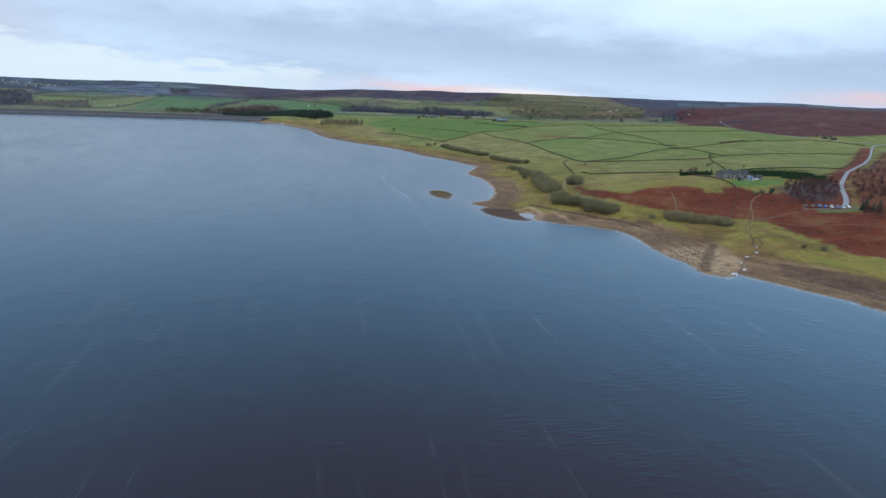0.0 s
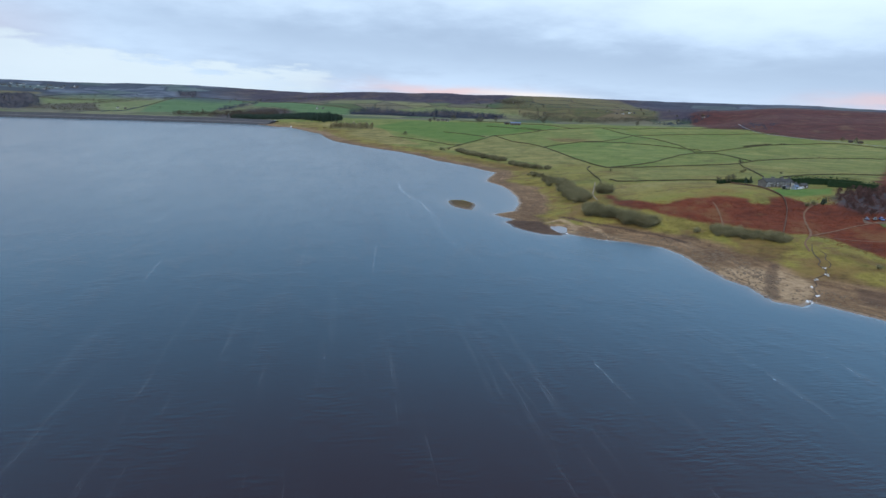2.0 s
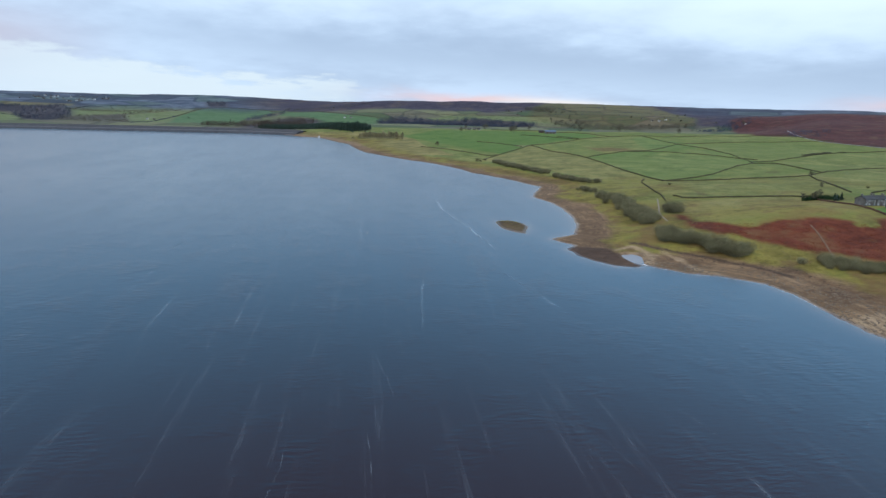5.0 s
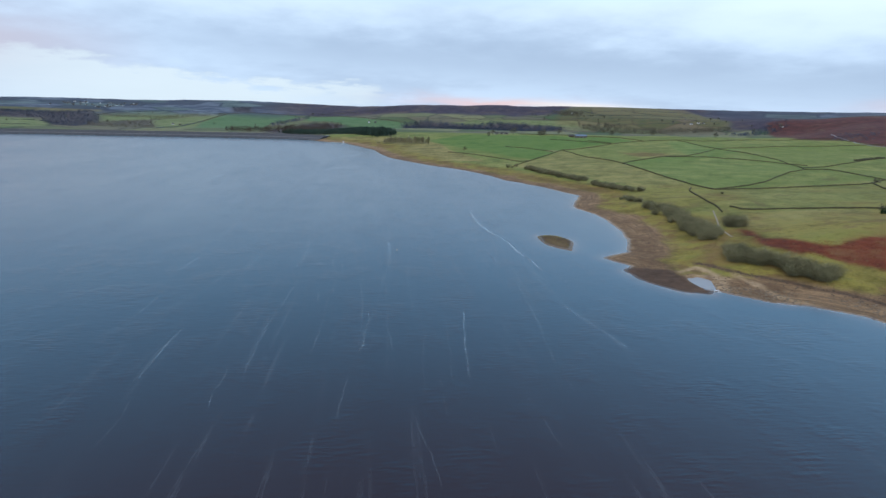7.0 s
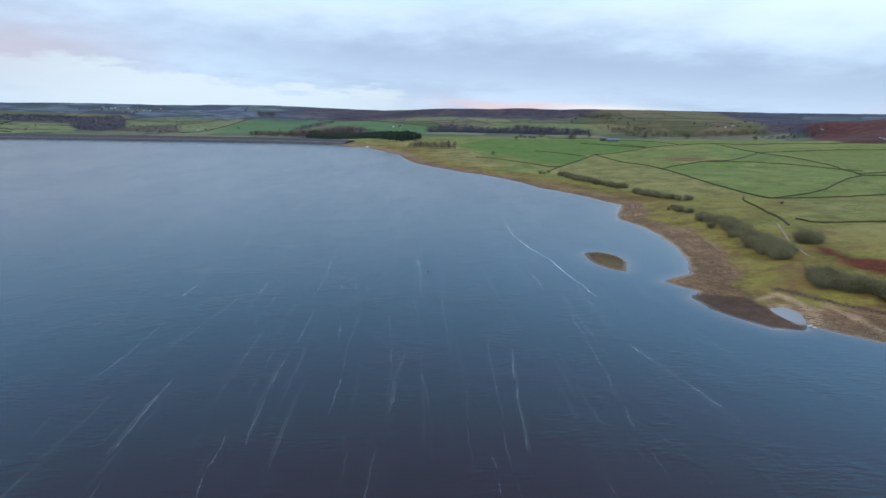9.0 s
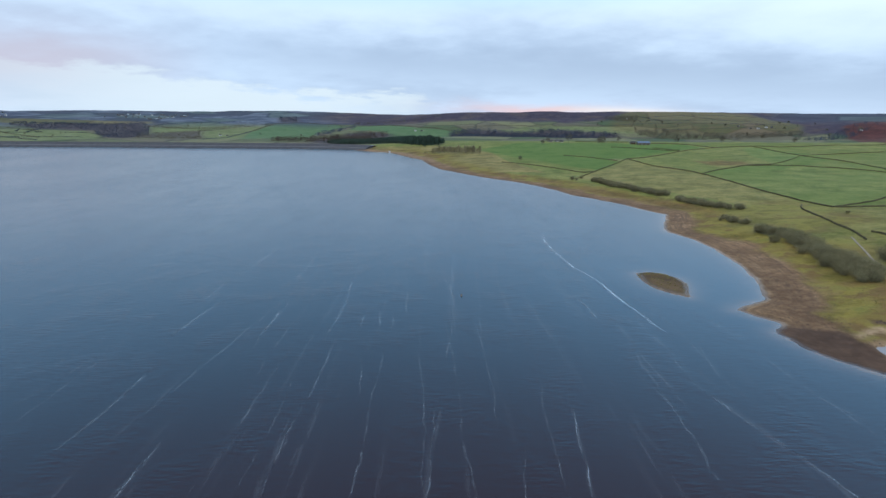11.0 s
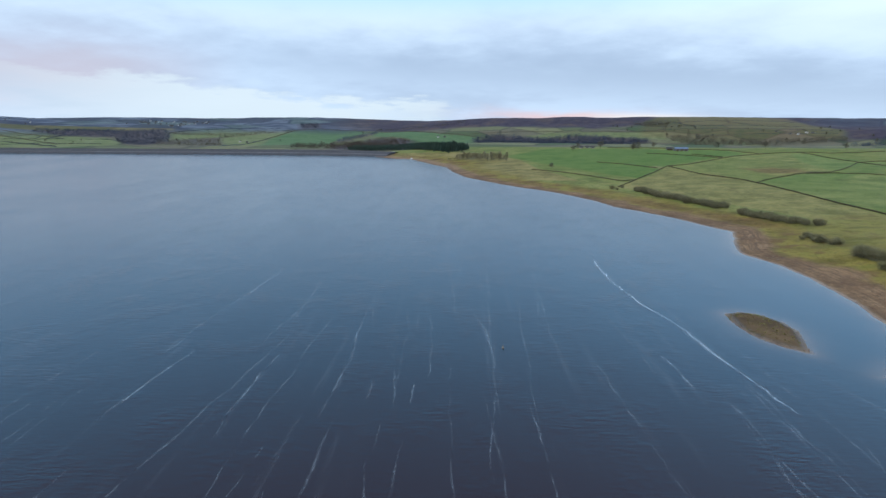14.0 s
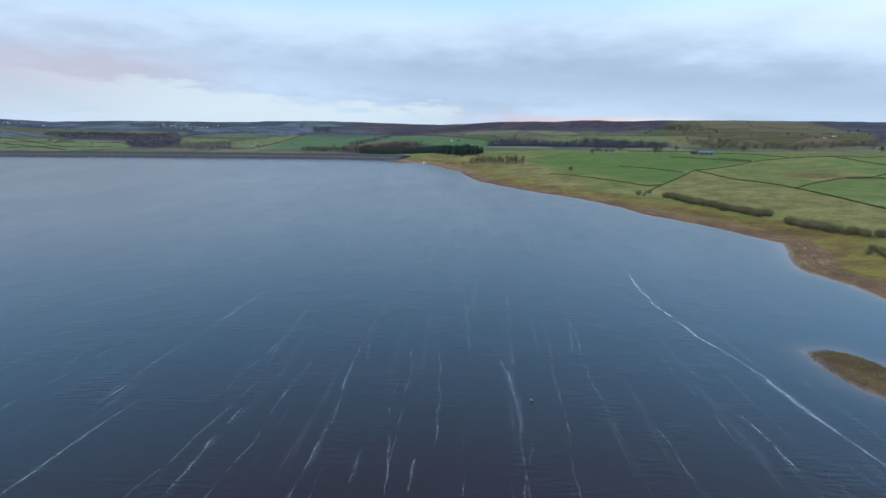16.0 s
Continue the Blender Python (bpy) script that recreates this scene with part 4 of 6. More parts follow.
def bare_tree(name, tall, spread, twigs, mat, seed, low=0.25, label="", category="tree"):
    """A leafless tree: a tapered trunk, limbs that fork twice, and a haze of fine twigs with gaps."""
    rng = np.random.default_rng(seed)
    tree = new(name)
    verts, faces, tips = [], [], []
    fork = tall * low
    lean = rng.normal(0, 0.04, 2) * tall
    r0 = 0.022 * tall
    top = Vector((lean[0], lean[1], tall * 0.78))
    limb(verts, faces, (0, 0, -0.4), (lean[0] * 0.4, lean[1] * 0.4, fork), r0, r0 * 0.75, 6)
    limb(verts, faces, (lean[0] * 0.4, lean[1] * 0.4, fork), top, r0 * 0.75, r0 * 0.2, 5)
    count = 9
    for i in range(count):
        s = i / (count - 1)
        a = Vector((lean[0] * (0.4 + 0.6 * s), lean[1] * (0.4 + 0.6 * s), fork + (tall * 0.78 - fork) * s * 0.9))
        turn = i * 2.4 + rng.uniform(-0.4, 0.4)
        reach = spread * (1.05 - 0.55 * s) * rng.uniform(0.7, 1.1)
        b = a + Vector((math.cos(turn) * reach, math.sin(turn) * reach, tall * rng.uniform(0.10, 0.24)))
        limb(verts, faces, a, b, r0 * 0.4 * (1 - 0.5 * s), r0 * 0.1, 4)
        for _ in range(3):
            p = a + (b - a) * rng.uniform(0.35, 1.0)
            q = p + Vector(rng.normal(0, 1, 3) * spread * 0.22) + Vector((0, 0, tall * 0.08))
            limb(verts, faces, p, q, r0 * 0.14, r0 * 0.05, 3)
            tips += [p, q]
        tips.append(b)
    trunk = flat_mesh("trunk", verts, faces, BARK, True)
    linked("trunk", trunk, tree)
    pts = np.array([tuple(t) for t in tips])
    pick = pts[rng.integers(0, len(pts), twigs)]
    org = pick + rng.normal(0, 0.13 * spread, (twigs, 3))
    out = org - np.array([lean[0] * 0.5, lean[1] * 0.5, tall * 0.42])
    way = out / (np.linalg.norm(out, axis=1, keepdims=True) + 1e-6) + rng.normal(0, 0.55, (twigs, 3)) + np.array([0, 0, 0.35])
    crown = blades(org, way, rng.uniform(0.08, 0.2, twigs) * tall, rng.uniform(0.010, 0.022, twigs) * tall, rng)
    linked("crown", tri_mesh("crown", crown, mat), tree)
    return tagged(tree, label, category)


def shrub(name, tall, wide, twigs, mat, seed, label="", category="shrub"):
    """A many-stemmed leafless shrub with a ragged outline."""
    rng = np.random.default_rng(seed)
    bush = new(name)
    verts, faces, tips = [], [], []
    for i in range(11):
        turn, out = i * 2.4 + rng.uniform(-0.5, 0.5), wide * 0.5 * math.sqrt((i + 0.5) / 11)
        a = (math.cos(turn) * out * 0.3, math.sin(turn) * out * 0.3, -0.3)
        b = (math.cos(turn) * out, math.sin(turn) * out, tall * rng.uniform(0.5, 0.85) * (1.15 - 0.5 * out / wide))
        limb(verts, faces, a, b, 0.012 * tall + 0.02, 0.02, 4)
        tips.append((a, b))
    linked("branchwork", flat_mesh("branchwork", verts, faces, BARK), bush)
    ab = np.array(tips)
    k = rng.integers(0, len(ab), twigs)
    s = rng.uniform(0.15, 1.0, twigs)[:, None]
    org = ab[k, 0] + (ab[k, 1] - ab[k, 0]) * s + rng.normal(0, 0.09, (twigs, 3)) * wide
    org[:, 2] = np.maximum(org[:, 2], 0.05)
    way = np.stack([org[:, 0], org[:, 1], 0.35 * wide + 0 * s[:, 0]], 1) / wide + rng.normal(0, 0.42, (twigs, 3))
    crown = blades(org, way, rng.uniform(0.10, 0.26, twigs) * tall, rng.uniform(0.006, 0.016, twigs) * tall, rng)
    linked("crown", tri_mesh("crown", crown, mat), bush)
    return tagged(bush, label, category)


def conifer(name, tall, wide, mat, seed, label="", category="conifer"):
    """A spruce: a straight trunk and drooping whorls of needled boughs."""
    rng = np.random.default_rng(seed)
    tree = new(name)
    verts, faces = [], []
    limb(verts, faces, (0, 0, -0.4), (0, 0, tall * 0.96), 0.018 * tall, 0.004 * tall, 6)
    linked("trunk", flat_mesh("trunk", verts, faces, BARK, True), tree)
    n = 520
    s = rng.uniform(0, 1, n) ** 0.8
    z = tall * (0.05 + 0.93 * s)
    reach = wide * 0.5 * (1.02 - s) * rng.uniform(0.55, 1.12, n) + 0.1
    turn = rng.uniform(0, 2 * math.pi, n)
    part_way = rng.uniform(0.1, 0.75, n)
    org = np.stack([np.cos(turn) * reach * part_way, np.sin(turn) * reach * part_way, z], 1)
    way = np.stack([np.cos(turn), np.sin(turn), rng.uniform(-0.5, 0.15, n)], 1)
    crown = blades(org, way, reach * 0.75 + 0.25, 0.32 * wide * (1.1 - s) * 0.5 + 0.15, rng)
    linked("crown", tri_mesh("crown", crown, mat), tree)
    return tagged(tree, label, category)


def plant(model, x, y, size=1.0, turn=0.0, group="", tall=1.0):
    m = pose(x, y, ground_at(x, y), 0, 0, turn) @ Matrix.Diagonal((size, size, size * tall, 1))
    ob = copy_thing(model, m)
    return tagged(ob, group=group)


def scatter(loop, count, rng, gap=0.0):
    """Random places inside a loop of points, kept apart by gap."""
    loop = np.array(loop, float)
    lo, hi, out = loop.min(0), loop.max(0), []
    for _ in range(count * 60):
        p = rng.uniform(lo, hi)
        if edge_distance(p[:1], p[1:], loop)[0] < 0 and all((p[0] - q[0]) ** 2 + (p[1] - q[1]) ** 2 > gap * gap for q in out):
            out.append(p)
            if len(out) == count:
                break
    return out


def along(points, gap, width, rng):
    """Places strung along a line in a loose band."""
    line = densify(points, gap)
    return [p + rng.normal(0, width, 2) for p in line]


def vanish(ob):
    """Takes a model out again once it has been copied."""
    for o in (*ob.children_recursive, ob):
        bpy.data.objects.remove(o)


rng = np.random.default_rng(7)
willows = [shrub("willow_shrub", 6.0, 7.8, 3000, WILLOW, s, "leafless grey-olive willow shrub on the reservoir bank", "shrub") for s in (1, 2, 3)]
THICKETS = {
    "long willow thicket above the spit": ([(81, 428), (87, 418), (95, 408), (104, 399), (113, 390)], 1.0, 3.6, 1.08),
    "willow thicket in the bay": ([(78, 588), (85, 565), (86, 540), (84, 512), (83, 488), (84, 468)], 1.7, 3.2, 0.95),
    "willow thicket behind the bay": ([(91, 508), (91, 490), (91, 476)], 1.6, 2.6, 0.95),
    "low shrubs on the rough bank": ([(143, 378), (150, 368), (160, 360), (172, 350)], 0.65, 3.0, 0.66),
    "shore thicket below the pasture": ([(-5, 872), (12, 828), (25, 800), (37, 777), (50, 760)], 1.35, 2.4, 0.85),
    "shore shrubs by the walled field": ([(55, 735), (63, 716), (75, 701), (90, 682)], 1.35, 2.2, 0.78),
    "scrub at the head of the bay": ([(66, 640), (71, 625), (75, 610)], 2.0, 2.6, 0.6),
}
for group, (points, gap, width, size) in THICKETS.items():
    for p in along(points, gap, width, rng):
        plant(willows[rng.integers(3)], p[0], p[1], size * rng.uniform(0.84, 1.12), rng.uniform(0, 360), group)
for x, y, size in ((106, 497, 1.25), (110, 500, 1.4), (109, 495, 1.15), (112, 496, 1.2), (107, 503, 1.2), (-29, 890, 0.8), (-18, 897, 0.7), (-24, 884, 0.6), (150, 640, 0.4), (285, 640, 0.5), (300, 600, 0.4), (268, 610, 0.5), (222, 420, 0.5), (228, 424, 0.6), (188, 300, 0.4), (196, 296, 0.5)):
    plant(willows[rng.integers(3)], x, y, size, rng.uniform(0, 360), "lone shrubs on the bank")
for w in willows:
    vanish(w)

oaks = [bare_tree("bare_tree", 11, 5.0, 900, OAK, s, label="leafless brown broadleaf tree standing in pasture", category="tree") for s in (11, 12, 13)]
for x, y, size, tall in ((48, 1437, 1.5, 1), (43, 1441, 1.2, 1), (-15, 1490, 1.4, 1), (-68, 1430, 0.9, 1), (-99, 1112, 0.7, 1), (-60, 1470, 1.1, 1),
                         (90, 1520, 1.0, 1), (205, 1500, 1.1, 1), (300, 1530, 1.2, 1), (430, 1500, 1.0, 1), (318, 720, 0.6, 1),
                         (214, 520, 0.55, 1), (221, 527, 0.6, 1), (206, 518, 0.5, 1), (770, 1215, 0.9, 1), (752, 1228, 0.8, 1), (860, 2180, 1.3, 1)):
    plant(oaks[rng.integers(3)], x, y, size, rng.uniform(0, 360), "scattered field trees", tall)
# a row of slender trees near the dam
rowers = [bare_tree("row_tree", 15, 2.8, 700, ASPEN, s, low=0.15, label="slender leafless grey-brown tree in a shelter row", category="tree") for s in (15, 16, 17)]
for k in range(30):
    s = k / 29
    plant(rowers[k % 3], -272 + 92 * s + rng.normal(0, 1.5), 1314 - 48 * s + rng.normal(0, 4), rng.uniform(0.7, 1.05), rng.uniform(0, 360), "row of bare trees by the dam")
for x, y, size in ((-292, 1325, 0.5), (-286, 1318, 0.55), (-280, 1322, 0.45), (-275, 1312, 0.5)):
    plant(rowers[0], x, y, size, rng.uniform(0, 360), "row of bare trees by the dam", 0.6)
for o in rowers:
    vanish(o)
for k in range(30):
    a, far = radians(rng.uniform(1, 21)), rng.uniform(2180, 2400)
    plant(oaks[rng.integers(3)], far * math.sin(a), 100 + far * math.cos(a), rng.uniform(0.5, 0.95), rng.uniform(0, 360), "trees dotted over the far slope")
for k in range(30):
    a, far = radians(rng.uniform(-46, -18)), rng.uniform(2150, 2700)
    plant(oaks[rng.integers(3)], far * math.sin(a), 100 + far * math.cos(a), rng.uniform(0.35, 0.7), rng.uniform(0, 360), "hedgerow trees on the far fields")
for o in oaks:
    vanish(o)

birches = [bare_tree("bare_birch", 10, 3.6, 700, BIRCH, s, low=0.2, label="leafless purplish birch in a dense plantation", category="tree") for s in (21, 22, 23)]
for p in scatter([(252, 440), (274, 472), (312, 496), (322, 488), (283, 424), (262, 396), (240, 392), (242, 415)], 120, rng, 2.4):
    plant(birches[rng.integers(3)], p[0], p[1], rng.uniform(0.26, 0.52), rng.uniform(0, 360), "bare birch plantation by the farm")
for p in scatter([(250, 350), (267, 376), (277, 394), (292, 421), (312, 457), (345, 503), (414, 598), (470, 600), (390, 450), (300, 345)], 140, rng, 3.6):
    plant(birches[rng.integers(3)], p[0], p[1], (rng.uniform(0.4, 0.62) if p[1] < 440 else rng.uniform(0.22, 0.4)), rng.uniform(0, 360), "bare wood beside the lane")
for b in birches:
    vanish(b)

spruces = [conifer("spruce", 15, 8.5, NEEDLE, s, "dark green spruce in a shore plantation", "conifer") for s in (31, 32)]
for p in along([(-640, 1716), (-560, 1655), (-500, 1620), (-451, 1597), (-400, 1545), (-346, 1492), (-318, 1478), (-300, 1492)], 3.2, 6.0, rng):
    plant(spruces[rng.integers(2)], p[0], p[1], rng.uniform(0.42, 0.72), rng.uniform(0, 360), "spruce plantation edge by the dam")
for p in scatter([(-350, 1490), (-300, 1485), (-285, 1520), (-330, 1620), (-400, 1600)], 80, rng, 3.5):
    plant(spruces[rng.integers(2)], p[0], p[1], rng.uniform(0.7, 1.2), rng.uniform(0, 360), "spruce plantation edge by the dam")
for x, y, size in ((263, 369, 0.4), (267, 372, 0.45), (266, 364, 0.4), (271, 377, 0.4), (273, 368, 0.5), (234, 424, 0.32), (238, 428, 0.3), (227, 516, 0.35), (232, 519, 0.4), (229, 522, 0.35)):
    plant(spruces[rng.integers(2)], x, y, size, rng.uniform(0, 360), "spruces near the car park and farm")
for s in spruces:
    vanish(s)


def far_wood(loop, count, tall, mat, seed, label, clump=60):
    """A distant wood as one mass of trunks and twig or needle clumps."""
    r = np.random.default_rng(seed)
    pts = np.array(scatter(loop, count, r))
    z = height(pts[:, 0], pts[:, 1])
    h = tall * r.uniform(0.75, 1.08, len(pts))
    org = np.repeat(np.column_stack([pts, z]), clump, 0)
    hh = np.repeat(h, clump)
    s = r.uniform(0.05, 0.95, len(org))
    wide = hh * (0.46 * np.sin(np.clip(s, 0.25, 0.9) * 2.9) if mat is not NEEDLE else 0.34 * (1.1 - s))
    off = r.normal(0, 0.55, (len(org), 2)) * wide[:, None]
    org = org + np.column_stack([off, s * hh])
    way = np.column_stack([off * 0.3, r.uniform(0.0, 0.5, len(org)) * (1 if mat is not NEEDLE else -0.2)]) + r.normal(0, 0.5, (len(org), 3))
    tris = blades(org, way, hh * r.uniform(0.10, 0.2, len(org)), hh * r.uniform(0.04, 0.08, len(org)), r)
    stem = blades(np.column_stack([pts, z - 0.5]), np.tile([0.0, 0.0, 1.0], (len(pts), 1)) + r.normal(0, 0.03, (len(pts), 3)), h * 0.9, h * 0.05, r)
    tagged(new("wood", tri_mesh("wood", np.vstack([tris, stem]) if mat is LARCH else tris, mat)), label, "wood", kind="stuff")


far_wood([(-640, 1800), (-560, 1860), (-470, 1820), (-380, 1700), (-310, 1600), (-300, 1500), (-346, 1510), (-451, 1610), (-560, 1670), (-640, 1730)], 1100, 11, NEEDLE, 41, "dark conifer plantation on the shore below the ridge")
far_wood([(-850, 1800), (-757, 1960), (-755, 2226), (-676, 2285), (-612, 2245), (-600, 1900), (-650, 1740), (-700, 1720), (-800, 1740)], 520, 12, LARCH, 42, "pale-trunked larch belt behind the dam")
far_wood([(-1877, 1956), (-1782, 2089), (-1653, 2160), (-1590, 2270), (-1489, 2164), (-1300, 1900), (-1290, 1780), (-1392, 1795), (-1540, 1955), (-1690, 1880)], 1500, 6.5, HAZE_TWIGS, 43, "bare purple valley wood below the dam")
far_wood([(-409, 2254), (-324, 2308), (-233, 2307), (-166, 2289), (-70, 2350), (-3, 2339), (177, 2288), (183, 2259), (-1, 2120), (-172, 2080), (-330, 2060)], 1200, 12, HAZE_TWIGS, 44, "bare purple-grey wood along the valley")
far_wood([(-1252, 2739), (-1193, 2791), (-1100, 2591), (-1142, 2512)], 150, 7, HAZE_TWIGS, 57, "small dark wood under the far ridge")
far_wood([(-861, 2174), (-867, 2288), (-812, 2480), (-790, 2411), (-820, 2180), (-815, 2110)], 170, 8, HAZE_TWIGS, 58, "dark tree-lined bank climbing the far field")
far_wood([(-1359, 1923), (-1325, 2009), (-1245, 2095), (-1040, 1775), (-1132, 1767), (-1267, 1791)], 420, 6, OAK, 59, "scrubby bare wood below the dam")
far_wood([(225, 2300), (308, 2330), (408, 2270), (517, 2235), (711, 2205), (700, 2173), (504, 2177), (300, 2200)], 420, 13, OAK, 45, "belt of bare trees along the valley lane")
far_wood([(425, 600), (535, 748), (718, 985), (810, 960), (600, 640), (480, 560)], 420, 3.5, HAZE_TWIGS, 46, "bare purple wood above the lane")
far_wood([(150, 2560), (200, 2590), (270, 2560), (260, 2500), (180, 2500)], 90, 15, OAK, 47, "clump of bare trees on the far slope")
far_wood([(-1475, 2130), (-1380, 2120), (-1240, 2185), (-1190, 2330), (-1205, 2340), (-1262, 2210), (-1390, 2150), (-1480, 2160)], 210, 8, OAK, 48, "bare hedgerow trees across the far field")
far_wood([(-1245, 2100), (-1194, 2225), (-1131, 2440), (-1141, 2440), (-1206, 2230), (-1257, 2105)], 110, 6, OAK, 49, "bare hedge between the far fields")
far_wood([(-1900, 2010), (-1700, 2090), (-1640, 2110), (-1650, 2090), (-1700, 2065), (-1880, 1985)], 150, 8, HAZE_TWIGS, 50, "bare hedgerow trees in the far valley")
far_wood([(-2300, 1870), (-2120, 1860), (-2050, 1960), (-2200, 2040)], 260, 12, NEEDLE, 51, "dark conifer block on the far hillside")
far_wood([(620, 1990), (760, 2140), (900, 2290), (960, 2280), (800, 2090), (660, 1960)], 160, 10, HAZE_TWIGS, 52, "bare trees under the heather moor")
far_wood([(620, 1440), (690, 1500), (760, 1480), (700, 1400), (640, 1390)], 70, 7, HAZE_TWIGS, 53, "dark scrub at the foot of the moor")
far_wood([(-850, 2560), (-480, 2630), (-470, 2600), (-840, 2530)], 90, 9, OAK, 54, "hedge of bare trees below the ridge")


# ---- hedges and field banks of the far country ----
def hedgerow(points, tall, wide, mat, seed, label, category="hedge"):
    """An uneven line of bushes with gaps and a few taller trees."""
    r = np.random.default_rng(seed)
    line = densify(points, 1.6)
    keep = grain(line[:, 0], line[:, 1], 45, seed) > -0.45
    line = line[keep]
    k = 12
    h = np.repeat(tall * r.uniform(0.5, 1.1, len(line)) * np.where(r.uniform(0, 1, len(line)) < 0.05, 1.9, 1.0), k)
    org = np.repeat(line, k, 0) + r.normal(0, wide, (len(line) * k, 2))
    z = height(org[:, 0], org[:, 1])
    o = np.column_stack([org, z + h * r.uniform(0, 0.8, len(h))])
    tris = blades(o, r.normal(0, 0.6, (len(o), 3)) + np.array([0, 0, 0.3]), h * 0.45, 0.25 * h + 0.3, r)
    tagged(new("hedgerow", tri_mesh("hedgerow", tris, mat)), label, category, kind="stuff")


HEDGES = [[(-1480, 2151), (-1486, 2272), (-1378, 2414), (-1218, 2480)], [(-1099, 2173), (-1131, 2433), (-1079, 2540), (-914, 2527), (-836, 2469)],
          [(-1752, 1700), (-1650, 1796), (-1531, 1889), (-1402, 1858)], [(-1833, 1771), (-1689, 1876)], [(-1620, 1600), (-1560, 1700), (-1420, 1760)], [(-1900, 1800), (-1700, 1760), (-1500, 1690)], [(-1850, 1690), (-1640, 1670), (-1450, 1630)], [(-1980, 1920), (-1800, 1860), (-1660, 1850)], [(-1720, 1850), (-1640, 1720)],
          [(-408, 2330), (-235, 2380), (30, 2400), (233, 2380)], [(-1036, 1774), (-1099, 2173)],
          [(-799, 2482), (-673, 2473), (-573, 2396), (-395, 2289)], [(-1650, 1796), (-1690, 1900)]]
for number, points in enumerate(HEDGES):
    hedgerow(points, 2.6, 1.6, OAK if number % 2 else HAZE_TWIGS, 80 + number, "dark ragged winter hedge between far fields")
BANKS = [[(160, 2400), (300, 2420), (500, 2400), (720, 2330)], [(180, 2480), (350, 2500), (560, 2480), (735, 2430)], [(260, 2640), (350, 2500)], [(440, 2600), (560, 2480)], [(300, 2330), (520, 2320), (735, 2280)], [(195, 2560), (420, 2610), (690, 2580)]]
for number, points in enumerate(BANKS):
    hedgerow(points, 1.8, 0.9, HAZE_TWIGS, 95 + number, "dark field bank with bushes on the far slope", "field bank")
far_wood([(252, 352), (268, 376), (278, 394), (293, 421), (313, 457), (346, 503), (414, 598), (440, 590), (380, 450), (300, 350)], 300, 3.6, BIRCH, 56, "low bare scrub beside the lane", 40)
hedgerow([(478, 1050), (520, 1088), (556, 1118), (604, 1156)], 3.2, 1.2, OAK, 110, "dark bushes along a pasture wall")
# ---- buildings ----
GRITSTONE = surface("weathered_gritstone", (0.085, 0.080, 0.074), (0.175, 0.164, 0.150), 2.0, 0.92, vary=0.12)
SLATE = surface("stone_slate_roof", (0.028, 0.028, 0.029), (0.058, 0.057, 0.056), 1.5, 0.8, vary=0.1)
WHITE_PAINT = surface("white_paint", (0.70, 0.70, 0.69), (0.82, 0.82, 0.80), 1.0, 0.6)
BLUE_SHEET = surface("blue_sheet_roof", (0.075, 0.105, 0.165), (0.115, 0.155, 0.225), 4.0, 0.5)
PALE_SHEET = surface("pale_sheet_cladding", (0.22, 0.26, 0.31), (0.32, 0.36, 0.40), 3.0, 0.6)
LIMEWASH = surface("pale_rendered_wall", (0.48, 0.47, 0.44), (0.62, 0.61, 0.58), 3.0, 0.9, vary=0.12)
TIMBER = surface("dark_stained_timber", (0.05, 0.035, 0.025), (0.10, 0.07, 0.05), 0.6, 0.8)


def glass_material():
    m, n = material("window_glass")
    finish(n, (0.02, 0.025, 0.03), 0.08, spec=0.6)
    return m


GLASS = glass_material()
RUBBER = surface("tyre_rubber", (0.02, 0.02, 0.02), (0.035, 0.035, 0.035), 0.2, 0.9)
ALLOY = surface("wheel_alloy", (0.35, 0.35, 0.36), (0.5, 0.5, 0.5), 0.2, 0.35, metal=0.9)


def gable_roof(bm, length, depth, eaves, ridge, over=0.35, thick=0.22):
    """A pitched roof slab along x with an overhang."""
    x, y = length / 2 + over, depth / 2 + over
    drop = (ridge - eaves) * over / (depth / 2)
    pts = [(-y, eaves - drop), (0, ridge), (y, eaves - drop), (y, eaves - drop + thick), (0, ridge + thick), (-y, eaves - drop + thick)]
    a = [bm.verts.new((-x, p, q)) for p, q in pts]
    b = [bm.verts.new((x, p, q)) for p, q in pts]
    for i in range(6):
        j = (i + 1) % 6
        bm.faces.new((a[i], a[j], b[j], b[i]))
    for e in (a, b):
        for q in ((0, 1, 4, 5), (1, 2, 3, 4)):
            bm.faces.new([e[k] for k in q])
    bmesh.ops.recalc_face_normals(bm, faces=bm.faces)


def gable_walls(bm, length, depth, eaves, ridge):
    x, y = length / 2, depth / 2
    pts = [(-y, -1.2), (y, -1.2), (y, eaves), (0, ridge), (-y, eaves)]
    a = [bm.verts.new((-x, p, q)) for p, q in pts]
    b = [bm.verts.new((x, p, q)) for p, q in pts]
    for i in range(5):
        j = (i + 1) % 5
        bm.faces.new((a[i], a[j], b[j], b[i]))
    bm.faces.new(a)
    bm.faces.new(b)
    bmesh.ops.recalc_face_normals(bm, faces=bm.faces)


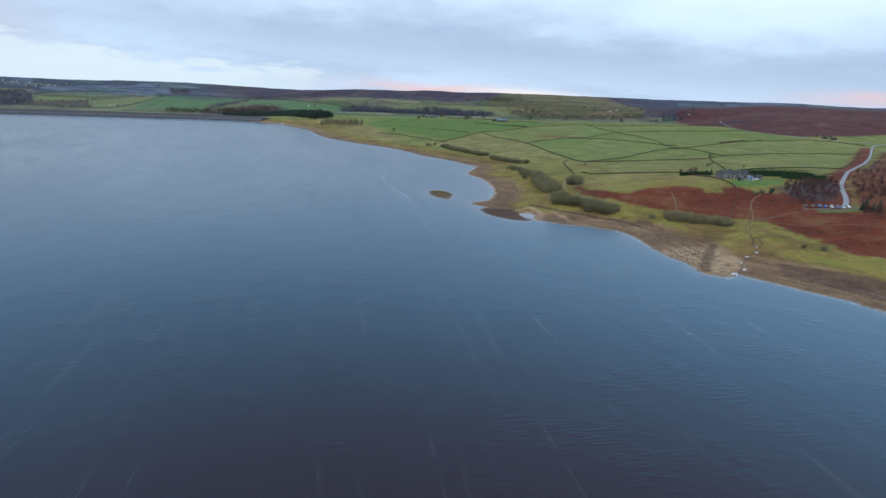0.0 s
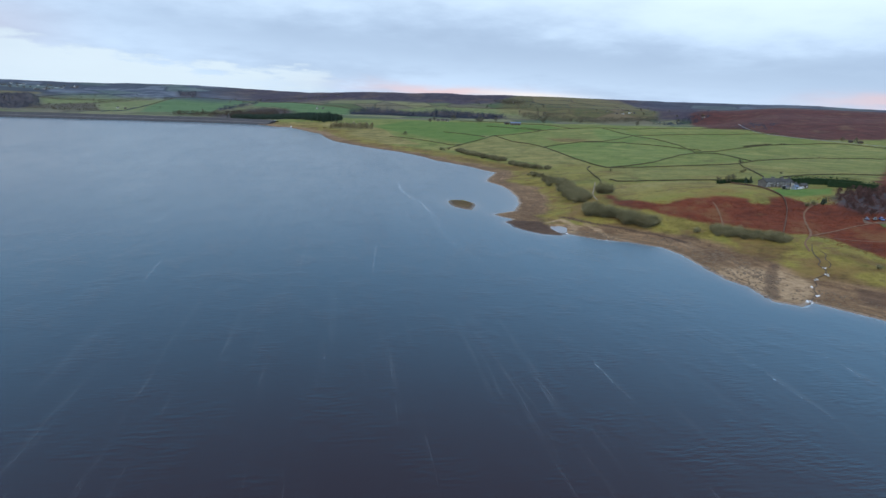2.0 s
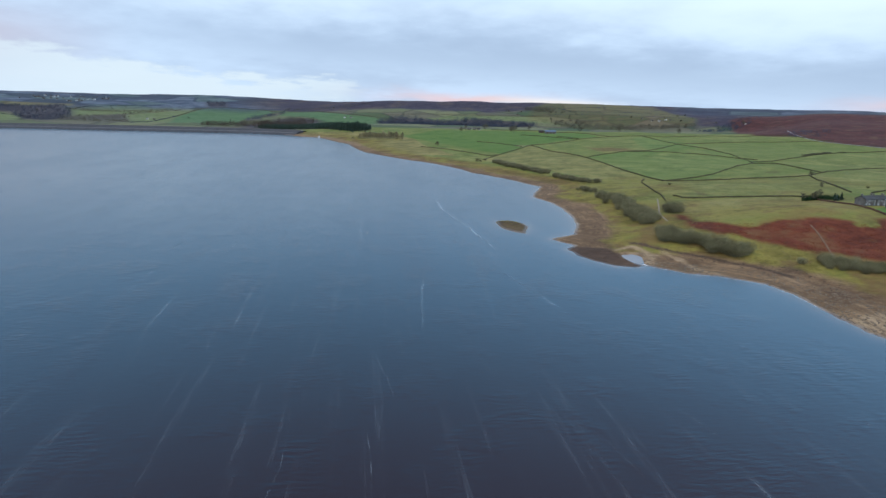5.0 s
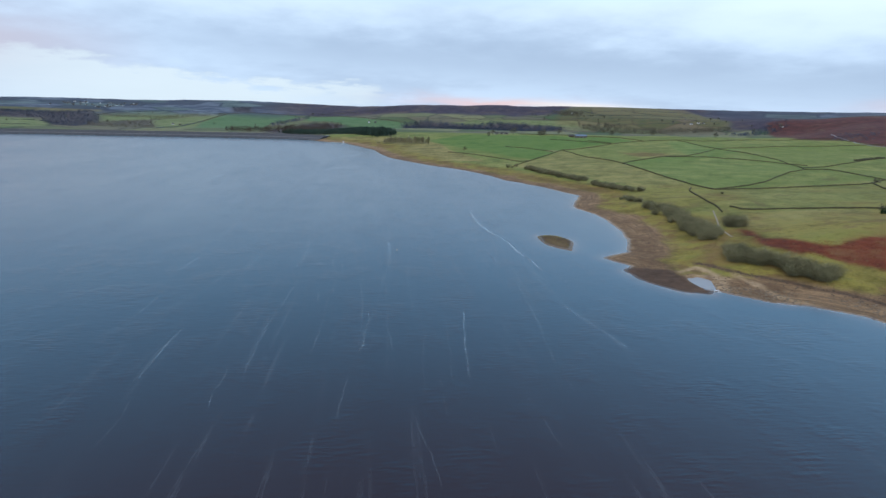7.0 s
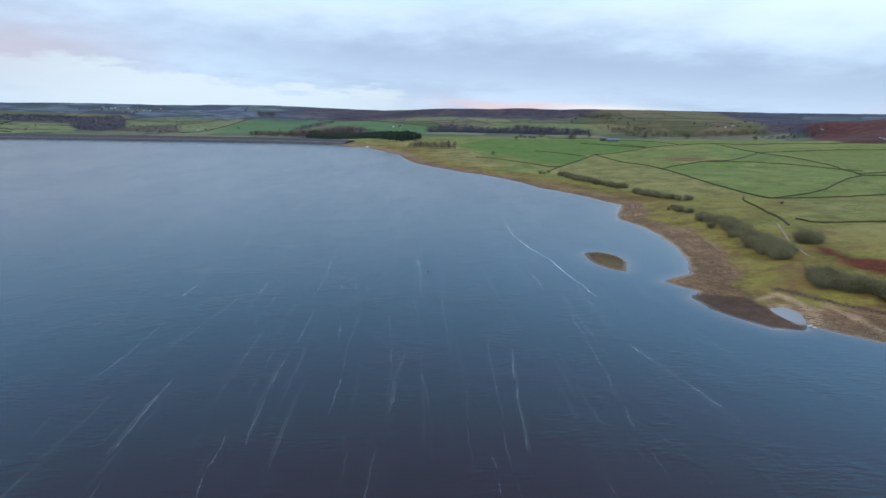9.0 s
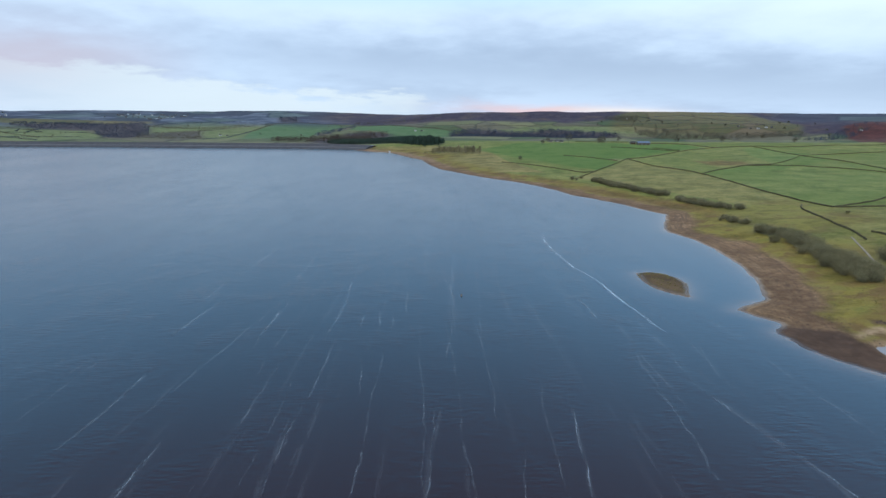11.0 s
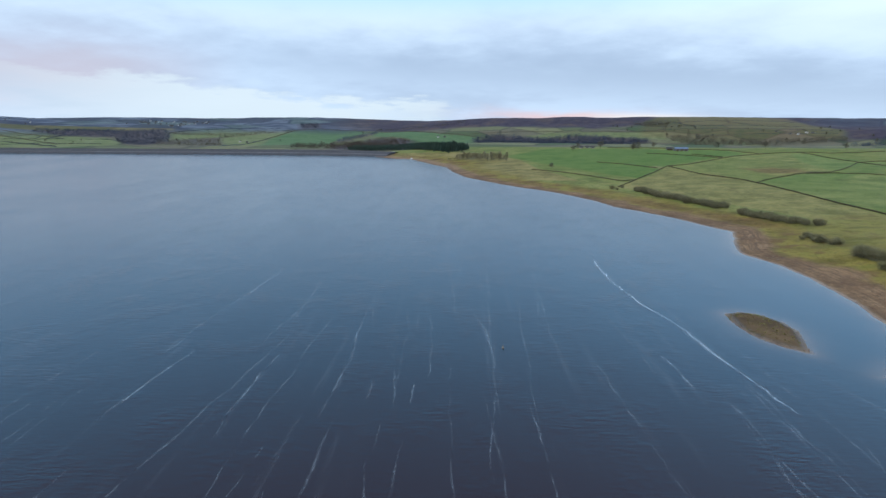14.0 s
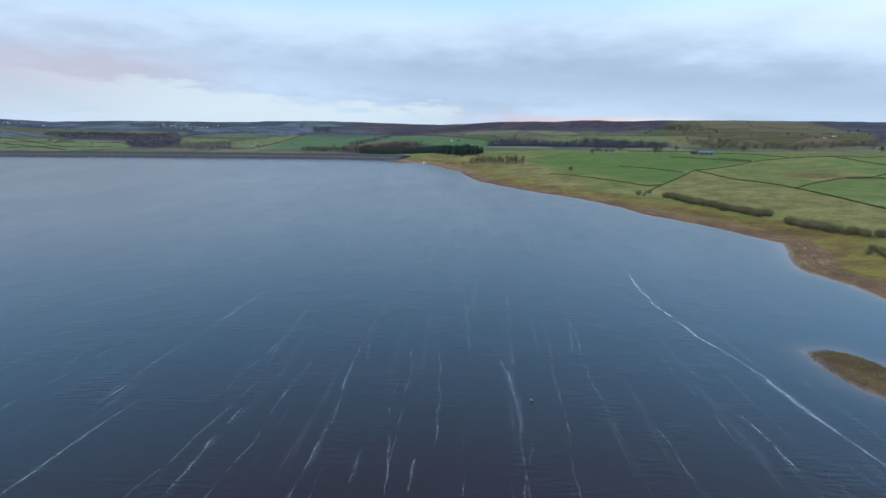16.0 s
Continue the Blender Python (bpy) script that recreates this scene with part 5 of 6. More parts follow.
def window(parent, x, y, z, wide, tall, face):
    """A window with a painted frame and a pane, on the wall that faces -y (face -1) or +y."""
    bm = bmesh.new()
    t = 0.09
    for x0, x1, z0, z1 in ((-wide / 2, wide / 2, -tall / 2, -tall / 2 + t), (-wide / 2, wide / 2, tall / 2 - t, tall / 2), (-wide / 2, -wide / 2 + t, -tall / 2, tall / 2),
                           (wide / 2 - t, wide / 2, -tall / 2, tall / 2), (-t / 3, t / 3, -tall / 2, tall / 2)):
        box(bm, x + x0, x + x1, y - 0.06, y + 0.06, z + z0, z + z1)
    frame_ob = part("window", bm, WHITE_PAINT, parent, "white-painted window")
    bm = bmesh.new()
    box(bm, x - wide / 2 + t, x + wide / 2 - t, y - 0.03, y + 0.03, z - tall / 2 + t, z + tall / 2 - t)
    part("pane", bm, GLASS, frame_ob)


def house(name, length, depth, eaves, ridge, walls, roof, label, category="house", bays=3, storeys=2, chimneys=2, roof_label="stone-slate roof"):
    h = new(name)
    bm = bmesh.new()
    gable_walls(bm, length, depth, eaves, ridge)
    part("wall", bm, walls, h)
    bm = bmesh.new()
    gable_roof(bm, length, depth, eaves + 0.02, ridge + 0.02)
    top = part("roof", bm, roof, h, roof_label)
    for k in range(chimneys):
        x = -length / 2 + 0.6 + (length - 1.2) * (k / max(1, chimneys - 1))
        bm = bmesh.new()
        box(bm, x - 0.4, x + 0.4, -0.45, 0.45, ridge - 0.6, ridge + 1.2, 0.05)
        box(bm, x - 0.47, x + 0.47, -0.52, 0.52, ridge + 1.2, ridge + 1.38)
        part("chimney", bm, walls, top)
    for face in (-1, 1):
        for s in range(storeys):
            z = 1.3 + 2.2 * s
            for b in range(bays):
                x = -length / 2 + length * (b + 0.5) / bays
                if s == 0 and b == bays // 2 and face == -1:
                    bm = bmesh.new()
                    box(bm, x - 0.5, x + 0.5, face * depth / 2 - 0.05, face * depth / 2 + 0.05, 0.0, 2.05, 0.02)
                    part("door", bm, TIMBER, h)
                else:
                    window(h, x, face * depth / 2, z, 1.1, 1.2, face)
    return tagged(h, label, category)


def stand(ob, x, y, turn, sink=0.0):
    ob.matrix_basis = pose(x, y, ground_at(x, y) - sink, 0, 0, turn)
    return ob


TURN = 27.0
stand(house("farmhouse", 11, 7, 4.2, 6.2, GRITSTONE, SLATE, "grey gritstone farmhouse with a stone-slate roof", bays=4), 228, 486, TURN)
stand(house("cottage", 10, 6.5, 4.4, 6.5, GRITSTONE, SLATE, "dark gritstone cottage with white windows", bays=3), 238.5, 491.5, TURN)
stand(house("cottage", 9, 6.2, 4.2, 6.2, GRITSTONE, SLATE, "smaller gritstone cottage with white windows", bays=3), 247.5, 496, TURN)
stand(house("porch", 3.6, 3.2, 2.6, 4.0, LIMEWASH, SLATE, "white-rendered gabled porch by the cottages", "porch", bays=1, storeys=1, chimneys=0), 252.5, 492, TURN)
stand(house("outbuilding", 6, 4, 2.3, 3.6, GRITSTONE, SLATE, "low stone outbuilding with a slate roof", "outbuilding", bays=3, storeys=1, chimneys=0), 259.5, 493, TURN - 8)
stand(house("garden_shed", 4, 3, 2.1, 3.0, PALE_SHEET, BLUE_SHEET, "pale garden shed with a blue roof", "shed", bays=1, storeys=1, chimneys=0, roof_label="blue sheet roof"), 247, 481, TURN)


def glasshouse(x, y, turn):
    g = tagged(new("greenhouse"), "small white-framed greenhouse in the farm garden", "greenhouse")
    bm = bmesh.new()
    gable_walls(bm, 5, 3, 1.9, 2.9)
    part("glazing", bm, GLASS, g)
    for k in range(6):
        bm = bmesh.new()
        u = -2.5 + k
        for y0 in (-1.53, 1.47):
            box(bm, u - 0.05, u + 0.05, y0, y0 + 0.06, 0, 1.95)
        part("rib", bm, WHITE_PAINT, g)
    stand(g, x, y, turn)


glasshouse(238, 477, TURN)


def barn(x, y, turn, long_, deep, roof, walls, label, tall=4.5):
    b = tagged(new("barn"), label, "barn")
    bm = bmesh.new()
    gable_walls(bm, long_, deep, tall, tall + 2.2)
    part("wall", bm, walls, b)
    bm = bmesh.new()
    gable_roof(bm, long_, deep, tall + 0.02, tall + 2.22, 0.5)
    part("roof", bm, roof, b)
    for k in range(3):
        bm = bmesh.new()
        u = long_ * (k - 1) / 3.2
        box(bm, u - 1.8, u + 1.8, -deep / 2 - 0.08, -deep / 2 + 0.05, 0, 3.4)
        part("door", bm, TIMBER, b)
    stand(b, x, y, turn)


barn(131, 1452, 8, 24, 12, BLUE_SHEET, GRITSTONE, "farm barn with a blue sheet roof")
barn(112, 1462, 8, 10, 8, SLATE, GRITSTONE, "small stone barn with a slate roof", 3.2)
barn(778, 1214, -12, 9, 5, SLATE, GRITSTONE, "long stone barn beside the moor lane", 2.0)
barn(764, 1222, -12, 6, 4.5, SLATE, GRITSTONE, "stone field barn with a slate roof", 2.2)

# farms and cottages along the far valley and hillsides
far_house = house("house", 12, 7.5, 5.0, 7.8, LIMEWASH, SLATE, "distant pale house with a slate roof", bays=3)
stone_house = house("house", 13, 7.5, 5.0, 7.8, GRITSTONE, SLATE, "distant gritstone house with a slate roof", bays=3)
r2 = np.random.default_rng(77)
spots = [(870, 2195, 0), (640, 2310, 0), (655, 2304, 1), (612, 2296, 0), (590, 2300, 1), (560, 2330, 1), (-30, 1512, 1), (-52, 1516, 1), (-40, 1524, 1), (205, 2560, 1), (230, 2555, 0), (246, 2566, 1),
         (-1120, 2010, 0), (-1090, 2000, 1), (-505, 2300, 1), (-530, 2306, 0)]
for k in range(46):
    spots.append((r2.uniform(-1880, -1600), r2.uniform(2390, 2640), k % 4 != 0))
for k in range(10):
    spots.append((r2.uniform(-2350, -2100), r2.uniform(2150, 2300), k % 2))
for x, y, stone in spots:
    m = pose(x, y, ground_at(x, y) - 0.2, 0, 0, r2.uniform(-30, 30)) @ Matrix.Scale(0.6, 4)
    tagged(copy_thing(stone_house if stone else far_house, m), group="houses on the far hillsides")
vanish(far_house)
vanish(stone_house)


def valve_hut(x, y):
    h = tagged(new("valve_hut"), "small white-painted hut on the shore by the dam", "hut")
    bm = bmesh.new()
    gable_walls(bm, 5, 4, 2.6, 3.8)
    part("wall", bm, WHITE_PAINT, h)
    bm = bmesh.new()
    gable_roof(bm, 5, 4, 2.62, 3.82)
    part("roof", bm, PALE_SHEET, h)
    bm = bmesh.new()
    box(bm, -0.5, 0.5, -2.06, -1.95, 0, 2.0)
    part("door", bm, TIMBER, h)
    stand(h, x, y, 15)
    h.scale = (0.6, 0.6, 0.6)


valve_hut(-383, 1400)


def buoy(x, y):
    b = tagged(new("buoy"), "small weathered grey-brown marker buoy afloat", "buoy")
    rust_paint = surface("faded_buoy_paint", (0.12, 0.10, 0.08), (0.24, 0.20, 0.16), 0.4, 0.7)
    bm = bmesh.new()
    profile = [(0.0, -0.35), (0.35, -0.3), (0.55, 0.0), (0.55, 0.25), (0.4, 0.5), (0.16, 0.62), (0.1, 0.95), (0.0, 1.0)]
    rings = [[bm.verts.new((r * math.cos(k * math.pi / 7), r * math.sin(k * math.pi / 7), z)) for k in range(14)] for r, z in profile[1:-1]]
    for a, c in zip(rings, rings[1:]):
        for k in range(14):
            bm.faces.new((a[k], a[(k + 1) % 14], c[(k + 1) % 14], c[k]))
    bm.faces.new(rings[0][::-1])
    bm.faces.new(rings[-1])
    part("float", bm, rust_paint, b)
    bm = bmesh.new()
    box(bm, -0.03, 0.03, -0.03, 0.03, 0.9, 1.35)
    box(bm, -0.2, 0.2, -0.02, 0.02, 1.15, 1.4)
    part("topmark", bm, TIMBER, b)
    b.matrix_basis = pose(x, y, 0.0, 3, 4, 20) @ Matrix.Scale(0.72, 4)


buoy(-91, 425)


# ---- parked cars ----
def car(paint, label, tall=1.45, long_=4.3):
    c = tagged(new("car"), label, "car", group="cars in the car park")
    half = 0.87
    lower = [(-0.5, 0.32), (-0.5, 0.62), (-0.49, 0.82), (-0.30, 0.93), (0.30, 0.95), (0.48, 0.90), (0.5, 0.6), (0.5, 0.32)]
    upper = [(-0.30, 0.92), (-0.14, tall - 0.04), (0.20, tall), (0.42, tall - 0.12), (0.47, 0.92)]

    def side_on(points, w, inset):
        bm = bmesh.new()
        a = [bm.verts.new((x * long_, -(w - (inset if z > 1.0 else 0)), z)) for x, z in points]
        b = [bm.verts.new((x * long_, w - (inset if z > 1.0 else 0), z)) for x, z in points]
        for i in range(len(points)):
            j = (i + 1) % len(points)
            bm.faces.new((a[i], a[j], b[j], b[i]))
        bm.faces.new(a)
        bm.faces.new(b)
        bmesh.ops.recalc_face_normals(bm, faces=bm.faces)
        bmesh.ops.bevel(bm, geom=list(bm.edges), offset=0.03, segments=1, affect="EDGES")
        return bm

    part("body", side_on(lower, half, 0), paint, c)
    cabin = part("cabin", side_on(upper, half - 0.05, 0.14), GLASS, c, "dark car glass")
    bm = bmesh.new()
    box(bm, -0.13 * long_, 0.36 * long_, -half + 0.2, half - 0.2, tall - 0.05, tall + 0.01, 0.01)
    part("roof_panel", bm, paint, cabin)
    for sx in (-0.31, 0.31):
        for sy in (-1, 1):
            bm = bmesh.new()
            bmesh.ops.create_cone(bm, cap_ends=True, segments=14, radius1=0.32, radius2=0.32, depth=0.2, matrix=pose(sx * long_, sy * (half - 0.08), 0.32, 90))
            w = part("wheel", bm, RUBBER, c)
            bm = bmesh.new()
            bmesh.ops.create_cone(bm, cap_ends=True, segments=10, radius1=0.2, radius2=0.2, depth=0.06, matrix=pose(sx * long_, sy * (half + 0.01), 0.32, 90))
            part("rim", bm, ALLOY, w)
    lampy = surface("car_lamp_glass", (0.5, 0.5, 0.5), (0.7, 0.7, 0.7), 0.2, 0.2)
    for sy in (-1, 1):
        bm = bmesh.new()
        box(bm, -0.502 * long_, -0.47 * long_, sy * 0.6 - 0.15, sy * 0.6 + 0.15, 0.66, 0.8, 0.01)
        part("headlight", bm, lampy, c)
    return c


def paint(name, colour):
    m, n = material(name)
    finish(n, colour, 0.3, spec=0.5)
    return m


CARS = [("blue", (0.03, 0.08, 0.35), 247.5, 381.5, 70), ("white", (0.75, 0.75, 0.75), 250.5, 379.5, 75), ("dark blue", (0.03, 0.05, 0.16), 253.5, 378.3, 68), ("silver", (0.42, 0.44, 0.47), 256.5, 377.5, 74),
        ("dark grey", (0.05, 0.05, 0.06), 241.5, 384.0, 60), ("dark blue", (0.02, 0.03, 0.09), 238.0, 386.0, 66), ("white", (0.74, 0.74, 0.72), 260.0, 378.0, 80), ("blue", (0.05, 0.12, 0.40), 244.5, 382.8, 72)]
for k, (word, rgb, x, y, turn) in enumerate(CARS):
    c = car(paint(word.replace(" ", "_") + "_car_paint", rgb), word + " hatchback parked on gravel beside the lane", 1.45 + 0.12 * (k % 3 == 1), 4.2 + 0.2 * (k % 2))
    c.matrix_basis = pose(x, y, ground_at(x, y) + 0.08, 0, 0, turn)
white_van = [(249, 481, 20), (256, 488, 28)]
for x, y, turn in white_van:
    c = car(paint("white_car_paint", (0.75, 0.75, 0.75)), "white car parked by the farm", 1.5, 4.4)
    c["group"] = "cars at the farm"
    c.matrix_basis = pose(x, y, ground_at(x, y) + 0.02, 0, 0, turn)


# ---- clipped evergreen hedge behind the farm ----
def hedge(points, tall, wide, label, seed):
    r = np.random.default_rng(seed)
    line = densify(points, 0.35)
    k = 10
    org = np.repeat(line, k, 0) + r.normal(0, wide * 0.3, (len(line) * k, 2))
    z = height(org[:, 0], org[:, 1])
    up = r.uniform(0, 1, len(org)) ** 0.7 * tall
    o = np.column_stack([org, z + up])
    tris = blades(o, r.normal(0, 0.6, (len(o), 3)) + np.array([0, 0, 0.5]), r.uniform(0.5, 1.1, len(o)), r.uniform(0.3, 0.6, len(o)), r)
    h = tagged(new("hedge"), label, "hedge")
    core = draped("branchwork", points, [(-wide * 0.3, -0.2), (-wide * 0.25, tall * 0.75), (wide * 0.25, tall * 0.75), (wide * 0.3, -0.2)], HEDGE_CORE, 2.0, 0.2, seed)
    linked("branchwork", core, h)
    linked("foliage", tri_mesh("foliage", tris, EVERGREEN), h)


hedge([(256, 508), (267, 516), (279, 519), (291, 518), (300, 511), (310, 502)], 6.5, 4.0, "tall dark evergreen hedge sheltering the farm", 5)
hedge([(286, 505), (296, 500), (306, 492), (312, 486)], 6.0, 5.0, "dark evergreen shelter belt beside the birches", 6)
hedge([(204, 516), (212, 521), (222, 526), (232, 520)], 3.2, 2.6, "dark garden hedge at the end of the farmhouse", 8)

# ---- stream, stones and foam at the water's edge ----
STREAM_WATER = surface("stream_water", (0.022, 0.016, 0.012), (0.055, 0.042, 0.032), 1.0, 0.7, spec=0.1)
FOAM = surface("white_water_foam", (0.55, 0.60, 0.64), (0.80, 0.84, 0.87), 0.8, 0.9)
ROCK = surface("shore_boulders", (0.050, 0.037, 0.027), (0.185, 0.142, 0.100), 0.9, 0.95)
PEAT = surface("dark_peat_clods", (0.034, 0.026, 0.019), (0.085, 0.064, 0.046), 0.8, 0.98)

BROOK = [(134, 260), (139, 267), (143, 270), (146, 279), (151, 284), (153, 291), (160, 294), (164, 300), (163, 306), (168, 311), (172, 326), (180, 340)]
strip("stream", BROOK, 0.42, STREAM_WATER, "narrow stream running down the bank into the reservoir", "stream", 0.10, 1.5, 1)
strip("stream_bank", [(166, 302), (170, 306), (171, 314), (176, 320), (177, 328)], 0.4, PEAT, "dark peaty side channel of the stream", "stream bank", 0.08, 1.5, 1)


def blotch(name, spots, mat, label, up, seed):
    """Small ragged patches laid on the ground or water."""
    r = np.random.default_rng(seed)
    verts, faces = [], []
    for x, y, size in spots:
        k = len(verts)
        z = max(0.0, ground_at(x, y)) + up
        verts.append((x, y, z + 0.06 * size))
        rad = size * r.uniform(0.6, 1.3, 9)
        verts += [(x + q * math.cos(i * 0.698), y + q * math.sin(i * 0.698), z) for i, q in enumerate(rad)]
        faces += [(k, k + 1 + i, k + 1 + (i + 1) % 9) for i in range(9)]
    tagged(new(name, flat_mesh(name, verts, faces, mat, True)), label, "foam", kind="stuff")


r3 = np.random.default_rng(5)
spots = []
for (x, y), many, spread in (((136, 262), 22, 1.1), ((143, 270), 7, 0.6), ((147, 281), 6, 0.5), ((153, 290), 7, 0.6), ((160, 294), 8, 0.8), ((164, 302), 6, 0.6), ((58.5, 374), 8, 0.8)):
    spots += [(x + r3.normal(0, spread), y + r3.normal(0, spread), r3.uniform(0.16, 0.46)) for _ in range(many)]
blotch("cascade", spots, FOAM, "white broken water where the stream falls", 0.22, 3)


def drift_material(name, strength, low, high):
    """Thin broken foam: thickest along the middle of its line and gone at the edges."""
    m, n = material(name)
    at = n.add("ShaderNodeNewGeometry").outputs["Position"]
    core = n.add("ShaderNodeAttribute", attribute_name="core").outputs["Fac"]
    patchy = n.math("MULTIPLY", n.span(n.noise(at, 0.11, 5.0, 0.72), low, high), n.span(n.noise(at, 2.0, 5.0, 0.8), 0.38, 0.62))
    thick = n.math("MULTIPLY", n.math("MULTIPLY", n.math("POWER", core, 1.25), patchy), strength)
    white = n.add("ShaderNodeBsdfDiffuse", {"Color": (0.66, 0.79, 0.87, 1)}).outputs[0]
    clear = n.add("ShaderNodeBsdfTransparent").outputs[0]
    n.add("ShaderNodeOutputMaterial", {"Surface": n.add("ShaderNodeMixShader", {0: thick, 1: clear, 2: white}).outputs[0]})
    return m


LAPPING, FAINT, CLEAR, DIM = drift_material("lapping_foam", 0.6, 0.38, 0.6), drift_material("faint_foam_line", 0.15, 0.40, 0.62), drift_material("clear_foam_line", 0.25, 0.40, 0.62), drift_material("dim_foam_line", 0.12, 0.40, 0.64)

BOLD = drift_material("bold_foam_line", 0.38, 0.30, 0.56)
VEIL = drift_material("foam_veil", 0.06, 0.30, 0.70)


def foam_ribbon(name, points, width, mat, seed, label, group="", up=0.05, wander=0.45):
    """A winding ribbon of foam on the water that tapers at both ends."""
    r = np.random.default_rng(seed)
    line = densify(rounded(points, 2), 0.6)
    n = len(line)
    side = sides(line)
    knots = np.arange(0, n + 14, 14)
    wind = np.interp(np.arange(n), knots[::3], r.normal(0, wander, len(knots[::3]))) + np.interp(np.arange(n), knots, r.normal(0, 0.7 * wander, len(knots)))
    fine = np.arange(0, n + 4, 4)
    wind = wind + np.interp(np.arange(n), fine, r.normal(0, 0.28 * wander, len(fine)))
    line = line + side * wind[:, None]
    wide = width * np.interp(np.arange(n), knots[::1], r.uniform(0.45, 1.25, len(knots)))
    wide *= np.minimum(1, np.minimum(np.arange(n) + 1, n - np.arange(n)) / (0.2 * n + 1)) * 0.85 + 0.15
    verts, core = [], []
    for p, s, w in zip(line, side, wide):
        for k in (-1, -0.35, 0.35, 1):
            q = p + s * k * w * 0.5
            verts.append((q[0], q[1], up))
            core.append(0.0 if abs(k) == 1 else 1.0)
    faces = [(4 * i + k, 4 * i + k + 1, 4 * i + k + 5, 4 * i + k + 4) for i in range(n - 1) for k in range(3)]
    me = flat_mesh(name, verts, faces, mat)
    me.attributes.new("core", "FLOAT", "POINT").data.foreach_set("value", core)
    tagged(new(name, me), label, "foam", group=group, kind="stuff")


def shore_foam(points, width, seed, label):
    foam_ribbon("shore_foam", points, 1.2 * width + 0.35, LAPPING, seed, label, "foam along the waterline", 0.06, 0.2)


shore_foam([(119, 261), (124, 257), (129, 254.5), (136, 261)], 0.25, 11, "white lapping foam along the stream mouth")
shore_foam([(138, 259), (150, 244), (166, 226), (172, 214)], 0.5, 12, "broken white foam along the stony shore")
shore_foam([(58, 373), (66, 367), (78, 361), (90, 357), (100, 351)], 0.35, 13, "broken white foam along the muddy shore")
shore_foam([(112, 306), (110, 330), (106, 345)], 0.4, 14, "broken white foam along the stony shore")


def stones(name, places, low, high, mat, label, seed):
    """Loose stones, each a faceted lump half sunk in the ground."""
    r = np.random.default_rng(seed)
    shape = np.array([(1, 0, 0), (0.3, 0.95, 0), (-0.8, 0.6, 0), (-0.8, -0.6, 0), (0.3, -0.95, 0), (0.45, 0.1, 0.75), (-0.4, 0.3, 0.8), (-0.2, -0.45, 0.7)])
    tris = [(0, 1, 5), (1, 6, 5), (1, 2, 6), (2, 3, 6), (3, 7, 6), (3, 4, 7), (4, 0, 5), (4, 5, 7), (5, 6, 7)]
    verts, faces = [], []
    p = np.array(places)
    z = height(p[:, 0], p[:, 1])
    for (x, y), g in zip(p, z):
        size = low + (high - low) * r.uniform() ** 2.5
        t = r.uniform(0, 6.28)
        k = len(verts)
        q = shape * size * r.uniform(0.7, 1.2, (8, 3)) * (1, 0.8, 0.6)
        c, s = math.cos(t), math.sin(t)
        verts += [(x + a * c - b * s, y + a * s + b * c, g - 0.08 * size + h) for a, b, h in q]
        faces += [(k + a, k + b, k + c2) for a, b, c2 in tris]
    tagged(new(name, flat_mesh(name, verts, faces, mat)), label, "stones", kind="stuff")


def on_shore(loop, count, low, high, seed):
    r = np.random.default_rng(seed)
    loop = np.array(loop, float)
    p = r.uniform(loop.min(0), loop.max(0), (count * 12, 2))
    d = shore_distance(p[:, 0], p[:, 1])
    keep = (edge_distance(p[:, 0], p[:, 1], loop) < 0) & (d > low) & (d < high)
    thin = grain(p[:, 0], p[:, 1], 9, seed) + 0.5 * r.uniform(-1, 1, len(p)) > -0.05
    return p[keep & thin][:count]


stones("boulders", on_shore([(95, 250), (150, 300), (150, 350), (95, 375), (60, 385), (60, 355), (100, 330)], 1700, 0.5, 26, 1), 0.2, 0.9, ROCK, "weathered boulders strewn over the stony foreshore", 2)
stones("boulders", on_shore([(110, 250), (185, 180), (215, 220), (160, 290), (120, 290)], 1100, 0.2, 20, 2), 0.2, 0.8, ROCK, "grey boulders along the stony waterline", 3)
stones("peat_clods", on_shore([(60, 360), (120, 335), (150, 350), (120, 395), (60, 400)], 260, 17, 34, 4), 0.18, 0.7, PEAT, "dark eroded peat clods on the foreshore", 4)
stones("peat_clods", on_shore([(15, 395), (70, 370), (75, 420), (60, 480), (60, 560), (35, 560), (30, 440)], 500, 4, 26, 5), 0.12, 0.5, PEAT, "dark peat clods on the muddy spit", 5)
stones("boulders", on_shore([(20, 560), (50, 560), (60, 700), (-60, 860), (-150, 980), (-190, 970), (-60, 790), (10, 680)], 1500, 1.0, 16, 6), 0.25, 1.0, ROCK, "brown stones along the muddy shoreline", 6)
r4 = np.random.default_rng(9)
ramp = densify([(122, 265), (127, 277), (137, 296), (146, 312)], 0.3)
stones("stone_ramp", ramp + r4.normal(0, 1.1, ramp.shape), 0.15, 0.5, PEAT, "dark broken stone ramp running down to the water", 7)
hag_line = densify(rounded(HAG, 1), 0.28)
stones("peat_hag", hag_line + r4.normal(0, 0.9, hag_line.shape), 0.2, 0.8, PEAT, "dark crumbling peat edge between grass and foreshore", 9)
isle_edge = densify(list(map(tuple, ISLAND)) + [tuple(ISLAND[0])], 0.5)
stones("islet_stones", isle_edge + r4.normal(0, 0.5, isle_edge.shape), 0.15, 0.5, ROCK, "pale stones round the edge of the islet", 8)


